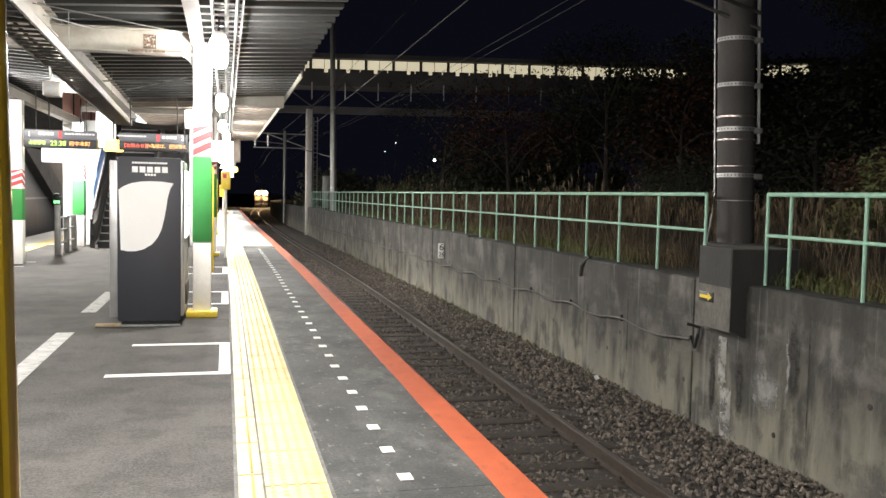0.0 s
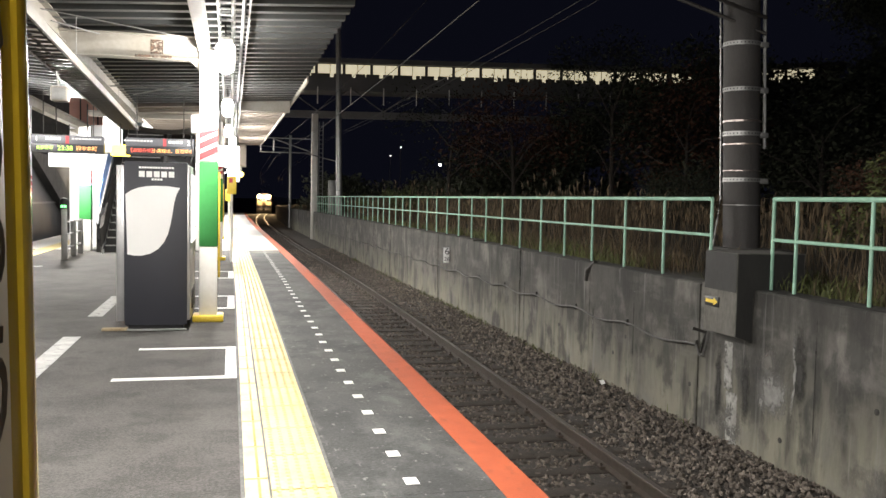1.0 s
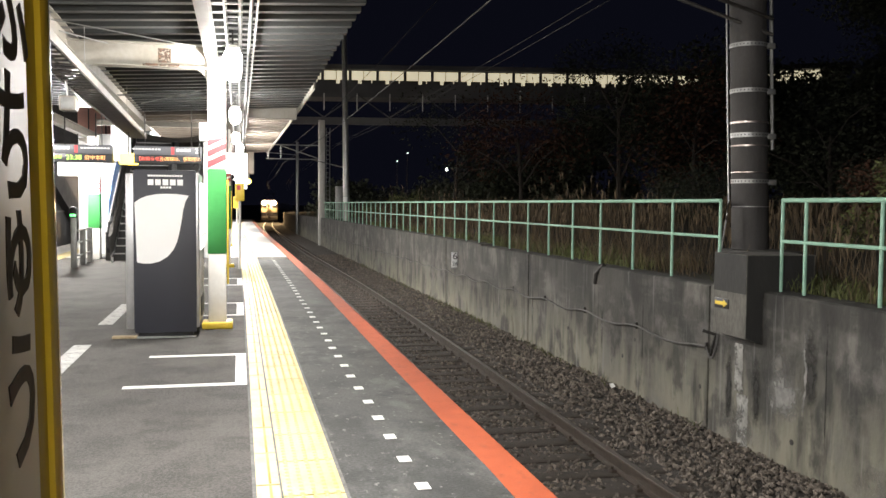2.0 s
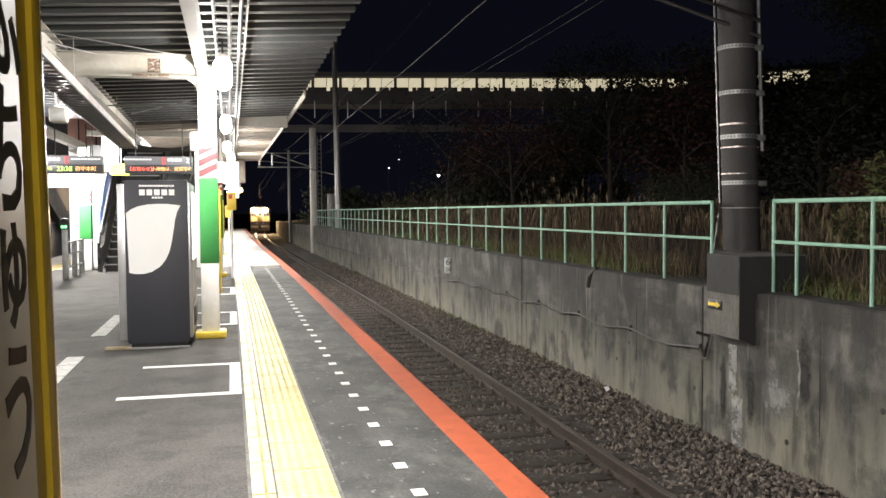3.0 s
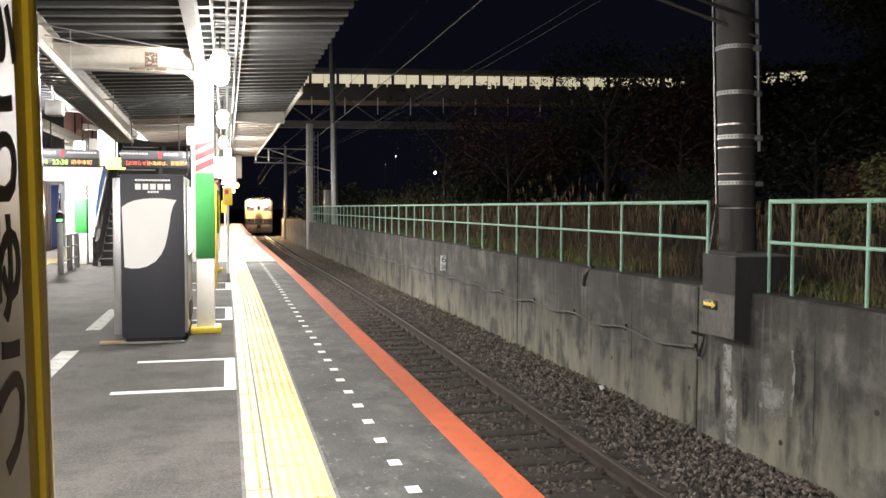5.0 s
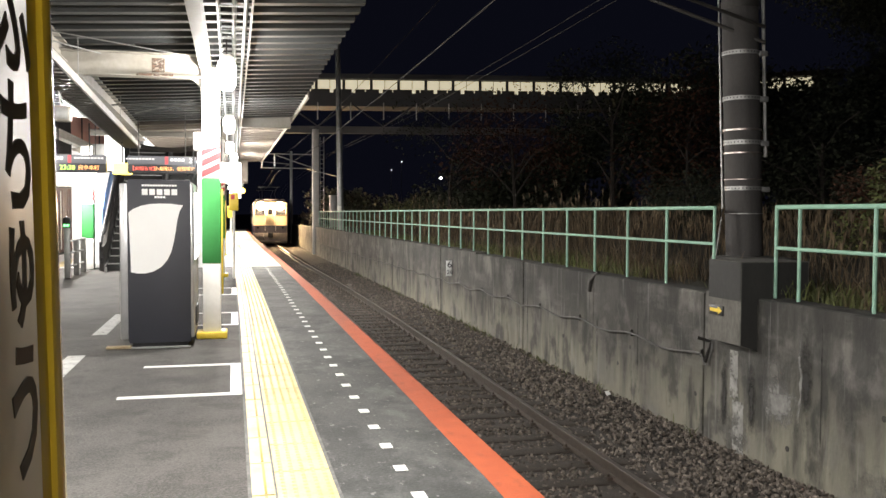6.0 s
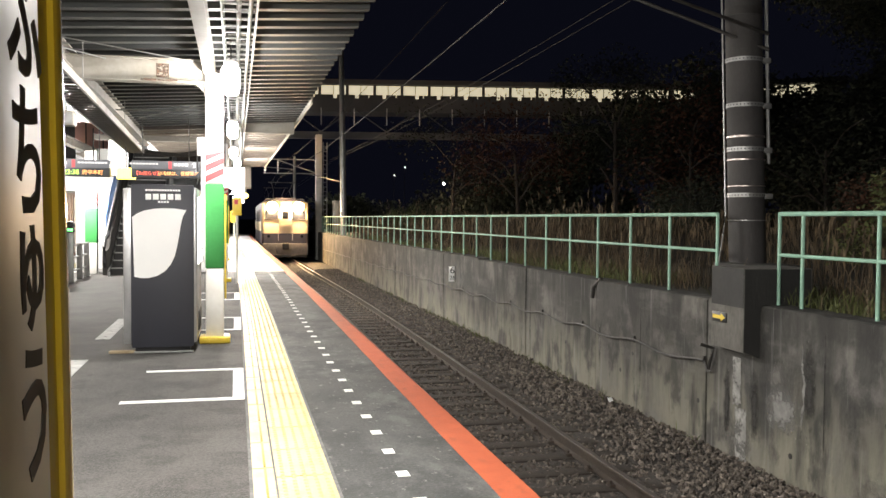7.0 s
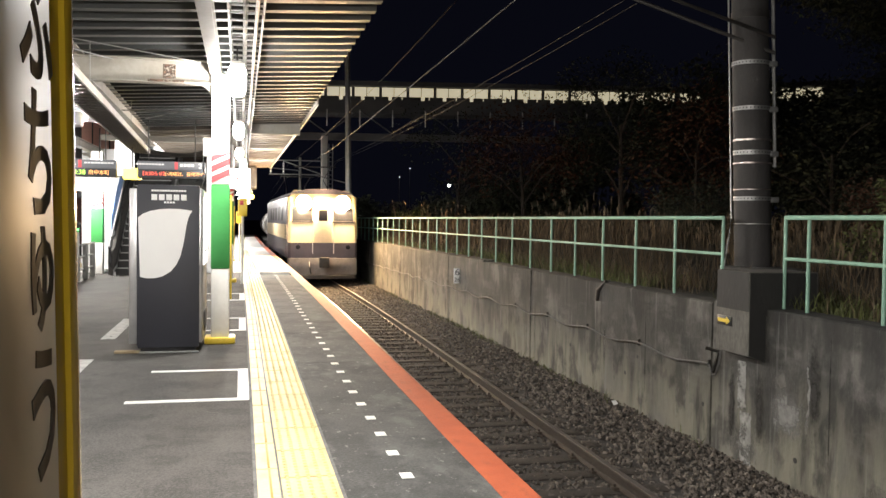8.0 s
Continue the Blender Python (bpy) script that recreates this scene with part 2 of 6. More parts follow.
worn(M["coping"], [(1.6, (1, 0.7, 1), 0.47, 0.58, 0.75, (0.022, 0.023, 0.023)), (2.3, (1, 0.5, 1), 0.53, 0.63, 0.6, (0.115, 0.118, 0.112)), (17, (1, 0.6, 1), 0.60, 0.66, 0.7, (0.21, 0.21, 0.20))])
worn(M["yellow_tile"], [(5, (1, 0.6, 1), 0.50, 0.62, 0.5, (0.36, 0.29, 0.12)), (30, (1, 1, 1), 0.60, 0.68, 0.5, (0.24, 0.19, 0.09))])
worn(M["asphalt"], [(2.6, (1, 1, 1), 0.52, 0.62, 0.5, (0.024, 0.023, 0.021)), (1.1, (1, 0.8, 1), 0.54, 0.66, 0.5, (0.105, 0.098, 0.088)), (26, (1, 1, 1), 0.64, 0.70, 0.6, (0.15, 0.14, 0.125))])
worn(M["orange"], [(9, (1, 0.5, 1), 0.56, 0.66, 0.55, (0.22, 0.055, 0.028)), (30, (1, 1, 1), 0.62, 0.68, 0.5, (0.12, 0.07, 0.05))])


def wall_material():
    """Weathered concrete: sooty and mottled, with vertical runs and a pale greenish foot."""
    m = mat("retaining_concrete", (0.075, 0.071, 0.063), (0.027, 0.026, 0.023), 0.88, scale=1.3, fine=26, bump=0.45, stretch=(1, 1, 0.6))
    nt = m.node_tree
    n, l = nt.nodes, nt.links
    b = n["Principled BSDF"]
    tc = n.new("ShaderNodeTexCoord")

    def texture(sc, stretch, detail):
        mp = n.new("ShaderNodeMapping")
        mp.inputs["Scale"].default_value = stretch
        l.new(tc.outputs["Object"], mp.inputs["Vector"])
        t = n.new("ShaderNodeTexNoise")
        t.inputs["Scale"].default_value, t.inputs["Detail"].default_value = sc, detail
        t.inputs["Roughness"].default_value = 0.62
        l.new(mp.outputs["Vector"], t.inputs["Vector"])
        return t.outputs["Fac"]

    def ramp(src, a, c, hi=1.0):
        r = n.new("ShaderNodeMapRange")
        r.inputs["From Min"].default_value, r.inputs["From Max"].default_value, r.inputs["To Max"].default_value = a, c, hi
        l.new(src, r.inputs["Value"])
        return r.outputs["Result"]

    def blend(fac, old, colour):
        x = n.new("ShaderNodeMix")
        x.data_type = "RGBA"
        l.new(fac, x.inputs["Factor"])
        l.new(old, x.inputs["A"])
        x.inputs["B"].default_value = (*colour, 1)
        return x.outputs["Result"]
    out = b.inputs["Base Color"].links[0].from_socket
    runs = texture(1.7, (1, 1.0, 0.20), 8)
    broad = texture(0.9, (1, 1, 1.3), 8)
    sep = n.new("ShaderNodeSeparateXYZ")
    l.new(tc.outputs["Object"], sep.inputs[0])
    # lime and algae reach an uneven height above the track bed
    edge = n.new("ShaderNodeMath")
    edge.operation = "MULTIPLY_ADD"
    l.new(runs, edge.inputs[0])
    edge.inputs[1].default_value = -3.4
    l.new(sep.outputs["Z"], edge.inputs[2])
    out = blend(ramp(edge.outputs[0], -1.9, -2.7, 0.9), out, (0.225, 0.213, 0.165))
    out = blend(ramp(broad, 0.50, 0.62, 0.8), out, (0.148, 0.140, 0.124))
    out = blend(ramp(runs, 0.53, 0.64, 0.8), out, (0.020, 0.020, 0.018))
    smear = texture(2.1, (1, 0.35, 1.4), 9)
    out = blend(ramp(smear, 0.55, 0.66, 0.3), out, (0.175, 0.167, 0.152))
    soot = texture(2.6, (1, 0.8, 0.55), 10)
    out = blend(ramp(soot, 0.52, 0.62, 0.7), out, (0.022, 0.022, 0.021))
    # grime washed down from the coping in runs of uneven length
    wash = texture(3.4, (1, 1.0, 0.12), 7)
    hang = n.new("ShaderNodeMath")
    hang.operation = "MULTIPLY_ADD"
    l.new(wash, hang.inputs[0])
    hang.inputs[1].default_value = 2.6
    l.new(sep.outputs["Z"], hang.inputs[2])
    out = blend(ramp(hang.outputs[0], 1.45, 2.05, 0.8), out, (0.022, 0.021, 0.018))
    fine_runs = texture(5.0, (1, 2.2, 0.10), 4)
    out = blend(ramp(fine_runs, 0.60, 0.72, 0.45), out, (0.24, 0.235, 0.22))
    l.new(out, b.inputs["Base Color"])
    return m


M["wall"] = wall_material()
M["footing"] = mat("footing_concrete", (0.135, 0.128, 0.112), (0.052, 0.049, 0.043), 0.88, scale=3.2, fine=28, bump=0.45, stretch=(1, 1, 0.5), grain=0.7)
M["soot_run"] = ragged(mat("soot_run", (0.028, 0.026, 0.023), (0.018, 0.017, 0.015), 0.85, scale=4, fine=40, bump=0.3), 5.0, 0.62, 1.0, 0.6)
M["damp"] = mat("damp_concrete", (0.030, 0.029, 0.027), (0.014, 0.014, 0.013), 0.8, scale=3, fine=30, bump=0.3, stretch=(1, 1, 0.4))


# ---- mesh helpers ----
def box(bm, x0, y0, z0, x1, y1, z1, bevel=0.0):
    r = bmesh.ops.create_cube(bm, size=1, matrix=Matrix.Translation(((x0 + x1) / 2, (y0 + y1) / 2, (z0 + z1) / 2)) @ Matrix.Diagonal((abs(x1 - x0), abs(y1 - y0), abs(z1 - z0), 1)))
    if bevel:
        vs = set(r["verts"])
        bmesh.ops.bevel(bm, geom=[e for e in bm.edges if e.verts[0] in vs and e.verts[1] in vs], offset=bevel, segments=2, affect="EDGES", profile=0.5)
    return r["verts"]


def cyl(bm, p0, p1, r0, r1=None, seg=12):
    p0, p1 = Vector(p0), Vector(p1)
    d = p1 - p0
    m = Matrix.Translation((p0 + p1) / 2) @ d.to_track_quat("Z", "Y").to_matrix().to_4x4()
    return bmesh.ops.create_cone(bm, cap_ends=True, segments=seg, radius1=r0, radius2=r0 if r1 is None else r1, depth=d.length, matrix=m)["verts"]


def tube(bm, pts, r, seg=6):
    """One round bar swept through the points."""
    pts = [Vector(p) for p in pts]
    rings = []
    for i, p in enumerate(pts):
        d = (pts[min(i + 1, len(pts) - 1)] - pts[max(i - 1, 0)]).normalized()
        u = d.cross(Vector((0, 0, 1)))
        u = u.normalized() if u.length > 0.05 else d.cross(Vector((1, 0, 0))).normalized()
        v = u.cross(d)
        rings.append([bm.verts.new(p + (u * math.cos(k * 2 * math.pi / seg) + v * math.sin(k * 2 * math.pi / seg)) * r) for k in range(seg)])
    for a, b in zip(rings, rings[1:]):
        for k in range(seg):
            bm.faces.new((a[k], a[(k + 1) % seg], b[(k + 1) % seg], b[k]))
    bm.faces.new(rings[0])
    bm.faces.new(rings[-1][::-1])
    bmesh.ops.recalc_face_normals(bm, faces=list({f for ring in rings for v in ring for f in v.link_faces}))


def beam(bm, p0, p1, w, h, t=0.012):
    """An I-beam from p0 to p1 (top centre line), w wide and h deep."""
    p0, p1 = Vector(p0), Vector(p1)
    d = p1 - p0
    rot = d.to_track_quat("Y", "Z").to_matrix().to_4x4()
    m = Matrix.Translation(p0) @ rot
    for x0, z0, x1, z1 in ((-w / 2, -t, w / 2, 0), (-w / 2, -h, w / 2, -h + t), (-t / 2, -h + t, t / 2, -t)):
        vs = box(bm, x0, 0, z0, x1, d.length, z1)
        bmesh.ops.transform(bm, matrix=m, verts=vs)


def extrude_y(bm, prof, y0, y1, shift=None, steps=1):
    """Closed x-z outline swept along y."""
    rows = []
    for i in range(steps + 1):
        y = y0 + (y1 - y0) * i / steps
        o, g = shift(y) if shift else (0, 0)
        rows.append([bm.verts.new((x + o, y, z + g)) for x, z in prof])
    n = len(prof)
    for a, b in zip(rows, rows[1:]):
        for k in range(n):
            bm.faces.new((a[k], a[(k + 1) % n], b[(k + 1) % n], b[k]))
    bm.faces.new(rows[0][::-1])
    bm.faces.new(rows[-1])
    bmesh.ops.recalc_face_normals(bm, faces=bm.faces)


def smooth_by(me, deg=28):
    for p in me.polygons:
        p.use_smooth = True
    me.set_sharp_from_angle(angle=radians(deg))


def finish(name, bm, material, smooth=True):
    me = bpy.data.meshes.new(name)
    bm.to_mesh(me)
    bm.free()
    for k in material if isinstance(material, (list, tuple)) else [material]:
        me.materials.append(k)
    if smooth:
        smooth_by(me)
    return me


def part(name, bm, material, parent, label="", at=None):
    ob = new(name, finish(name, bm, material))
    ob.parent = parent
    if at is not None:
        ob.matrix_basis = at
    if label:
        ob["label"] = label
    return ob


def thing(name, label, category, group="", kind="", at=None):
    ob = new(name)
    ob.empty_display_size = 0.1
    if at is not None:
        ob.matrix_basis = at
    return tagged(ob, label, category, group, kind)


def structure(name, bm, material, label, category, smooth=True):
    return tagged(new(name, finish(name, bm, material, smooth)), label, category, "", "structure")


def stuff(name, verts, faces, material, label, category):
    me = bpy.data.meshes.new(name)
    me.from_pydata(verts, [], faces)
    me.materials.append(material)
    me.update()
    return tagged(new(name, me), label, category, "", "stuff")


def writing(name, text, size, material, parent, m, depth=0.002, align="CENTER", sx=1.0, bold=0.0):
    """Raised lettering turned into a mesh."""
    cu = bpy.data.curves.new(name, "FONT")
    cu.body, cu.size, cu.extrude, cu.align_x, cu.align_y = text, size, depth, align, "CENTER"
    cu.resolution_u, cu.offset = 3, bold
    tmp = bpy.data.objects.new(name, cu)
    scene.collection.objects.link(tmp)
    me = bpy.data.meshes.new_from_object(tmp.evaluated_get(bpy.context.evaluated_depsgraph_get()))
    bpy.data.objects.remove(tmp)
    me.materials.clear()
    me.materials.append(material)
    ob = new(name, me)
    ob.parent = parent
    ob.matrix_basis = m @ Matrix.Diagonal((sx, 1, 1, 1))
    return ob


# ---- the line of the track ----
def bend(y):
    """Sideways shift and drop of track and platform along the line."""
    s = min(max((y - 10) / 45, 0), 1)
    o = -0.3 * s * s * (3 - 2 * s)
    if y > 45:
        o += 4.3 * ((y - 45) / 138) ** 2.5
    return o, -0.006 * max(0.0, y - 55)


def track_bend(y):
    """The rails swing a little wider than the platform past the vending machine."""
    o, g = bend(y)
    return o + 0.2 * math.exp(-((y - 27) / 16) ** 2), g


TRACK_A, TRACK_B, GAUGE = 3.165, -7.35, 1.067
RAIL_Z = -1.10
EDGE_A, EDGE_B = 1.52, -5.70
WALL_X, WALL_TOP = 5.46, 0.57


# ---- platform ----
def build_platform():
    bm = bmesh.new()
    extrude_y(bm, [(EDGE_B, -0.25), (EDGE_B, -0.004), (0.022, -0.004), (0.022, -0.25)], -14, 23.8, bend, 18)
    plat = structure("platform", bm, M["asphalt"], "grey asphalt station platform with worn patches", "platform")
    # the far platform is coloured pale to show it brightly lit
    bm = bmesh.new()
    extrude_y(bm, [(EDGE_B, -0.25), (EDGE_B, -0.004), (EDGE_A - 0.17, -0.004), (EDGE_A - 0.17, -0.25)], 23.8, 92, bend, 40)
    structure("platform_far", bm, M["lamplit_floor"], "far platform floor painted pale for the bright lamplight on it", "platform")
    bm = bmesh.new()
    extrude_y(bm, [(EDGE_B + 0.15, -1.5), (EDGE_B + 0.15, -0.25), (EDGE_A - 0.25, -0.25), (EDGE_A - 0.25, -1.5)], -14, 92, bend, 50)
    structure("platform_base", bm, M["plat_side"], "stained concrete base wall under the platform", "platform")
    bm = bmesh.new()
    extrude_y(bm, [(0.022, -0.25), (0.022, -0.006), (0.508, -0.006), (0.508, -0.25)], -14, 23.8, bend, 18)
    structure("tactile_bed", bm, M["mortar"], "pale mortar bed beside the yellow tactile tiles", "mortar")
    # edge slabs
    e = thing("platform_edge", "grey concrete edge slabs with an orange painted rim", "platform edge", "", "structure")
    bm = bmesh.new()
    box(bm, 0.508, -1.197, -0.25, EDGE_A, 1.197, -0.002)
    slab = finish("slab", bm, M["coping"], smooth=False)
    y = -12.2
    while y < 23:
        o = new("slab", slab)
        o.parent = e
        o.matrix_basis = pose(bend(y)[0], y, 0)
        y += 2.4
    bm = bmesh.new()
    rows = []
    steps = 150
    for i in range(steps + 1):
        y = -13 + 105 * i / steps
        o, g = bend(y)
        w = 0.012 * noise.noise((y * 0.9, 0, 0))
        rows.append([bm.verts.new((x + o, y, z + g)) for x, z in ((1.315 + w, 0.0), (1.315 + w, 0.003), (EDGE_A + 0.003, 0.003), (EDGE_A + 0.003, -0.10))])
    for a, b in zip(rows, rows[1:]):
        for k in range(3):
            bm.faces.new((a[k], a[k + 1], b[k + 1], b[k]))
    bmesh.ops.recalc_face_normals(bm, faces=bm.faces)
    part("edge_line", bm, M["orange"], e, "worn orange paint along the platform rim")
    # square white markers along the edge
    bm = bmesh.new()
    box(bm, -0.036, -0.055, 0, 0.036, 0.055, 0.003)
    mk = finish("white_marker", bm, M["white_paint"])
    for k in range(-6, 42):
        y = 3.6 + 0.5 * k
        o = new("white_marker", mk)
        o.parent = e
        o.matrix_basis = pose(0.892 + bend(y)[0] + random.uniform(-0.006, 0.006), y, 0.0)
    return plat


def build_tactile():
    t = thing("tactile_paving", "yellow tactile paving tiles with raised dots and a bar", "tactile paving", "", "structure")
    # one tile, 0.6 m long: bar side and dot side
    bm = bmesh.new()
    box(bm, 0.176, 0.009, -0.02, 0.484, 0.591, 0.004)
    for i in range(5):
        for j in range(10):
            cyl(bm, (0.21 + 0.06 * i, 0.03 + 0.06 * j, 0.003), (0.21 + 0.06 * i, 0.03 + 0.06 * j, 0.012), 0.017, 0.009, 6)
    dots = finish("dot_tile", bm, M["yellow_tile"])
    bm = bmesh.new()
    box(bm, 0.044, 0.009, -0.02, 0.162, 0.591, 0.004)
    plain = finish("bar_tile", bm, M["yellow_tile"])
    bm = bmesh.new()
    box(bm, 0.108, 0.02, 0.003, 0.122, 0.58, 0.009, 0.002)
    bar = finish("guide_bar", bm, M["amber"])
    for k in range(-6, 68):
        y = -0.63 + 0.6 * k
        o, g = bend(y)
        for nm, me, dy in (("dot_tile", dots, 0), ("bar_tile", plain, 0.2), ("guide_bar", bar, 0.2)):
            p = new(nm, me)
            p.parent = t
            p.matrix_basis = pose(o, y + dy, g + random.uniform(-0.001, 0.001))
    bm = bmesh.new()
    extrude_y(bm, [(0.042, 0.0), (0.042, 0.006), (0.488, 0.006), (0.488, 0.0)], 40.4, 90, bend, 30)
    part("far_tiles", bm, M["yellow_tile"], t)
    # the other edge of the platform
    bm = bmesh.new()
    extrude_y(bm, [(-4.85, 0.0), (-4.85, 0.006), (-4.45, 0.006), (-4.45, 0.0)], -10, 60, bend, 30)
    part("opposite_tiles", bm, M["yellow_tile"], t)


def build_markings():
    q = thing("queue_markings", "worn white painted waiting lines on the asphalt", "floor marking", "", "structure")
    for k, y in enumerate((6.42, 10.95, 15.3)):
        for nm, a in (("near_line", (-0.95, y, 0.02, y + 0.10)), ("far_line", (-0.88, y + 1.43, 0.02, y + 1.52)), ("side_bar", (-0.075, y + 0.1, 0.02, y + 1.43))):
            bm = bmesh.new()
            box(bm, a[0], a[1], -0.003, a[2], a[3], 0.0005)
            part(nm, bm, M["white_paint"], q)
    for y0, y1 in ((4.2, 8.75), (10.3, 12.5), (14.6, 16.8)):
        bm = bmesh.new()
        box(bm, -1.70, y0, -0.003, -1.53, y1, 0.0005)
        part("walkway_line", bm, M["worn_paint"], q)
    for y0 in (16.9, 18.0):
        bm = bmesh.new()
        box(bm, -4.3, y0, -0.003, -3.7, y0 + 0.08, 0.0005)
        part("stop_line", bm, M["white_paint"], q)


# ---- track ----
def build_track(cx, y0, y1, tag, stones):
    turn = track_bend if tag == "a" else bend
    bed = bmesh.new()
    z = RAIL_Z
    extrude_y(bed, [(cx - 2.0, z - 0.6), (cx - 1.75, z - 0.2), (cx - 1.2, z - 0.17), (cx + 1.2, z - 0.17), (cx + 1.5, z - 0.15), (cx + 2.4, z - 0.13), (cx + 2.4, z - 0.6)] if tag == "a" else
              [(cx - 2.4, z - 0.6), (cx - 2.4, z - 0.15), (cx - 1.2, z - 0.17), (cx + 1.2, z - 0.17), (cx + 2.0, z - 0.6)], y0, y1, turn, 110)
    structure("ballast_bed_" + tag, bed, M["ballast"], "brown crushed stone track bed", "ballast")
    for s in (-1, 1):
        x = cx + s * (GAUGE / 2 + 0.033)
        bm = bmesh.new()
        pr = [(-0.064, -0.153), (-0.064, -0.142), (-0.012, -0.125), (-0.009, -0.045), (-0.033, -0.035), (-0.033, -0.004), (-0.028, 0), (0.028, 0), (0.033, -0.004), (0.033, -0.035), (0.009, -0.045), (0.012, -0.125), (0.064, -0.142), (0.064, -0.153)]
        extrude_y(bm, [(x + a, z + b) for a, b in pr], y0, y1, turn, 110)
        bm.normal_update()
        for f in bm.faces:
            if f.normal.z > 0.9 and f.calc_center_median().z > z - 0.7 and all(abs(v.co.z - turn(v.co.y)[1] - z) < 0.003 for v in f.verts):
                f.material_index = 1
        me = finish("rail", bm, [M["rail"], M["rail_top"]])
        tagged(new("rail", me), "rust-brown steel rail with a polished running surface", "rail", "rails", "structure")
    sl = thing("sleepers", "dark weathered sleepers half buried in crushed stone", "sleepers", "", "structure")
    bm = bmesh.new()
    box(bm, -1.05, -0.12, -0.30, 1.05, 0.12, -0.153, 0.012)
    one = finish("sleeper", bm, M["sleeper"])
    bm = bmesh.new()
    for s in (-1, 1):
        for d in (-1, 1):
            xx = s * (GAUGE / 2 + 0.033) + d * 0.085
            box(bm, xx - 0.03, -0.05, -0.16, xx + 0.03, 0.05, -0.125, 0.006)
            cyl(bm, (xx, 0, -0.13), (xx, 0, -0.095), 0.014, 0.014, 6)
    clip = finish("rail_clip", bm, M["rail"])
    n = 0
    y = y0 + 0.4
    while y < min(y1, 95):
        o, g = turn(y)
        for nm, me in (("sleeper", one), ("rail_clip", clip)):
            if nm == "rail_clip" and y > 40:
                continue
            p = new(nm, me)
            p.parent = sl
            p.matrix_basis = pose(cx + o, y, z + g, 0, 0, random.uniform(-0.6, 0.6))
        y += 0.6
    if not stones:
        return
    # crushed stone
    rng = np.random.default_rng(4)
    base = np.array([(1, 0, 0), (-1, 0, 0), (0, 1, 0), (0, -1, 0), (0, 0, 1), (0, 0, -1), (0.6, 0.6, 0.5), (-0.6, 0.55, -0.4)], float)
    tri = [(0, 6, 4), (6, 2, 4), (2, 1, 4), (1, 3, 4), (3, 0, 4), (0, 2, 6), (2, 0, 5), (1, 2, 5), (3, 1, 5), (0, 3, 5)]
    verts, faces = [], []
    for k in range(stones):
        u = rng.random()
        y = 2.5 + 43 * u ** 1.9
        x = rng.uniform(cx - 1.7, WALL_X)
        on = abs(((y - y0 - 0.4 + 0.3) % 0.6) - 0.3) < 0.12 and abs(x - cx) < 1.05
        if on and rng.random() < 0.8:
            continue
        if min(abs(x - cx - GAUGE / 2 - 0.033), abs(x - cx + GAUGE / 2 + 0.033)) < 0.09:
            continue
        o, g = turn(y)
        size = rng.uniform(0.014, 0.036)
        hz = z - 0.17 + (0.0 if x < cx + 1.1 else 0.035 + 0.03 * min(1, (x - cx - 1.1)))
        hz += 0.03 * noise.noise((x * 1.5, y * 1.5, 0)) + rng.uniform(-0.012, 0.018)
        ax = rng.normal(size=(3, 3))
        qm, _ = np.linalg.qr(ax)
        pts = (base[:, :] * rng.uniform(0.6, 1.25, (8, 1)) * size * np.array([1.2, 1, 0.8])) @ qm.T
        b0 = len(verts)
        verts.extend((pts + np.array([x + o, y, hz + g])).tolist())
        faces.extend([(a + b0, b + b0, c + b0) for a, b, c in tri])
    stuff("ballast_stones", verts, faces, M["stone"], "loose brown and grey crushed track stones", "ballast")


# ---- retaining wall and what is on it ----
def build_wall():
    bm = bmesh.new()
    joints = [-14, 5.1, 8.60, 11.92, 15.3, 18.7, 22.1, 25.5, 29, 32.5, 36, 40, 44, 48, 54, 60, 70, 80, 92, 104, 118, 132, 148, 165, 185, 205]
    wall = thing("retaining_wall", "stained grey concrete retaining wall beside the track", "wall", "", "structure")
    for a, b in zip(joints, joints[1:]):
        bm = bmesh.new()
        top = WALL_TOP - (0.03 if 11 < b < 19 else 0.0)
        dx = random.uniform(-0.006, 0.006)
        extrude_y(bm, [(WALL_X + dx, -1.9), (WALL_X + dx, top - 0.02), (WALL_X + dx + 0.02, top), (WALL_X + 0.35, top), (WALL_X + 0.35, -1.9)], a + 0.017, b - 0.017, bend, 4 if b < 60 else 8)
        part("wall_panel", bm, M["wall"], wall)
    bm = bmesh.new()
    extrude_y(bm, [(WALL_X + 0.05, -1.9), (WALL_X + 0.05, WALL_TOP - 0.08), (WALL_X + 0.33, WALL_TOP - 0.08), (WALL_X + 0.33, -1.9)], -13.9, 204, bend, 60)
    part("joint_filler", bm, M["dark_steel"], wall)
    return wall


def build_ground():
    bm = bmesh.new()
    nx, ny = 40, 70
    grid = []
    for i in range(nx + 1):
        x = WALL_X + 0.34 + 140 * (i / nx) ** 2
        row = []
        for j in range(ny + 1):
            y = -16 + 320 * (j / ny) ** 1.3
            o, g = bend(min(y, 205))
            h = WALL_TOP - 0.06 + min(0.05 * (x - WALL_X - 0.3), 1.0) * 0.6 + 0.12 * noise.noise((x * 0.4, y * 0.4, 3)) * min(1, (x - WALL_X - 0.3))
            row.append(bm.verts.new((x + o, y, h + g)))
        grid.append(row)
    for i in range(nx):
        for j in range(ny):
            bm.faces.new((grid[i][j], grid[i + 1][j], grid[i + 1][j + 1], grid[i][j + 1]))
    structure("ground_field", bm, M["soil"], "dark overgrown field behind the wall", "ground")
    bm = bmesh.new()
    box(bm, -1500, -1500, -2.0, 1500, 1500, -1.75)
    structure("ground", bm, M["soil"], "dark ground reaching to the horizon", "ground")


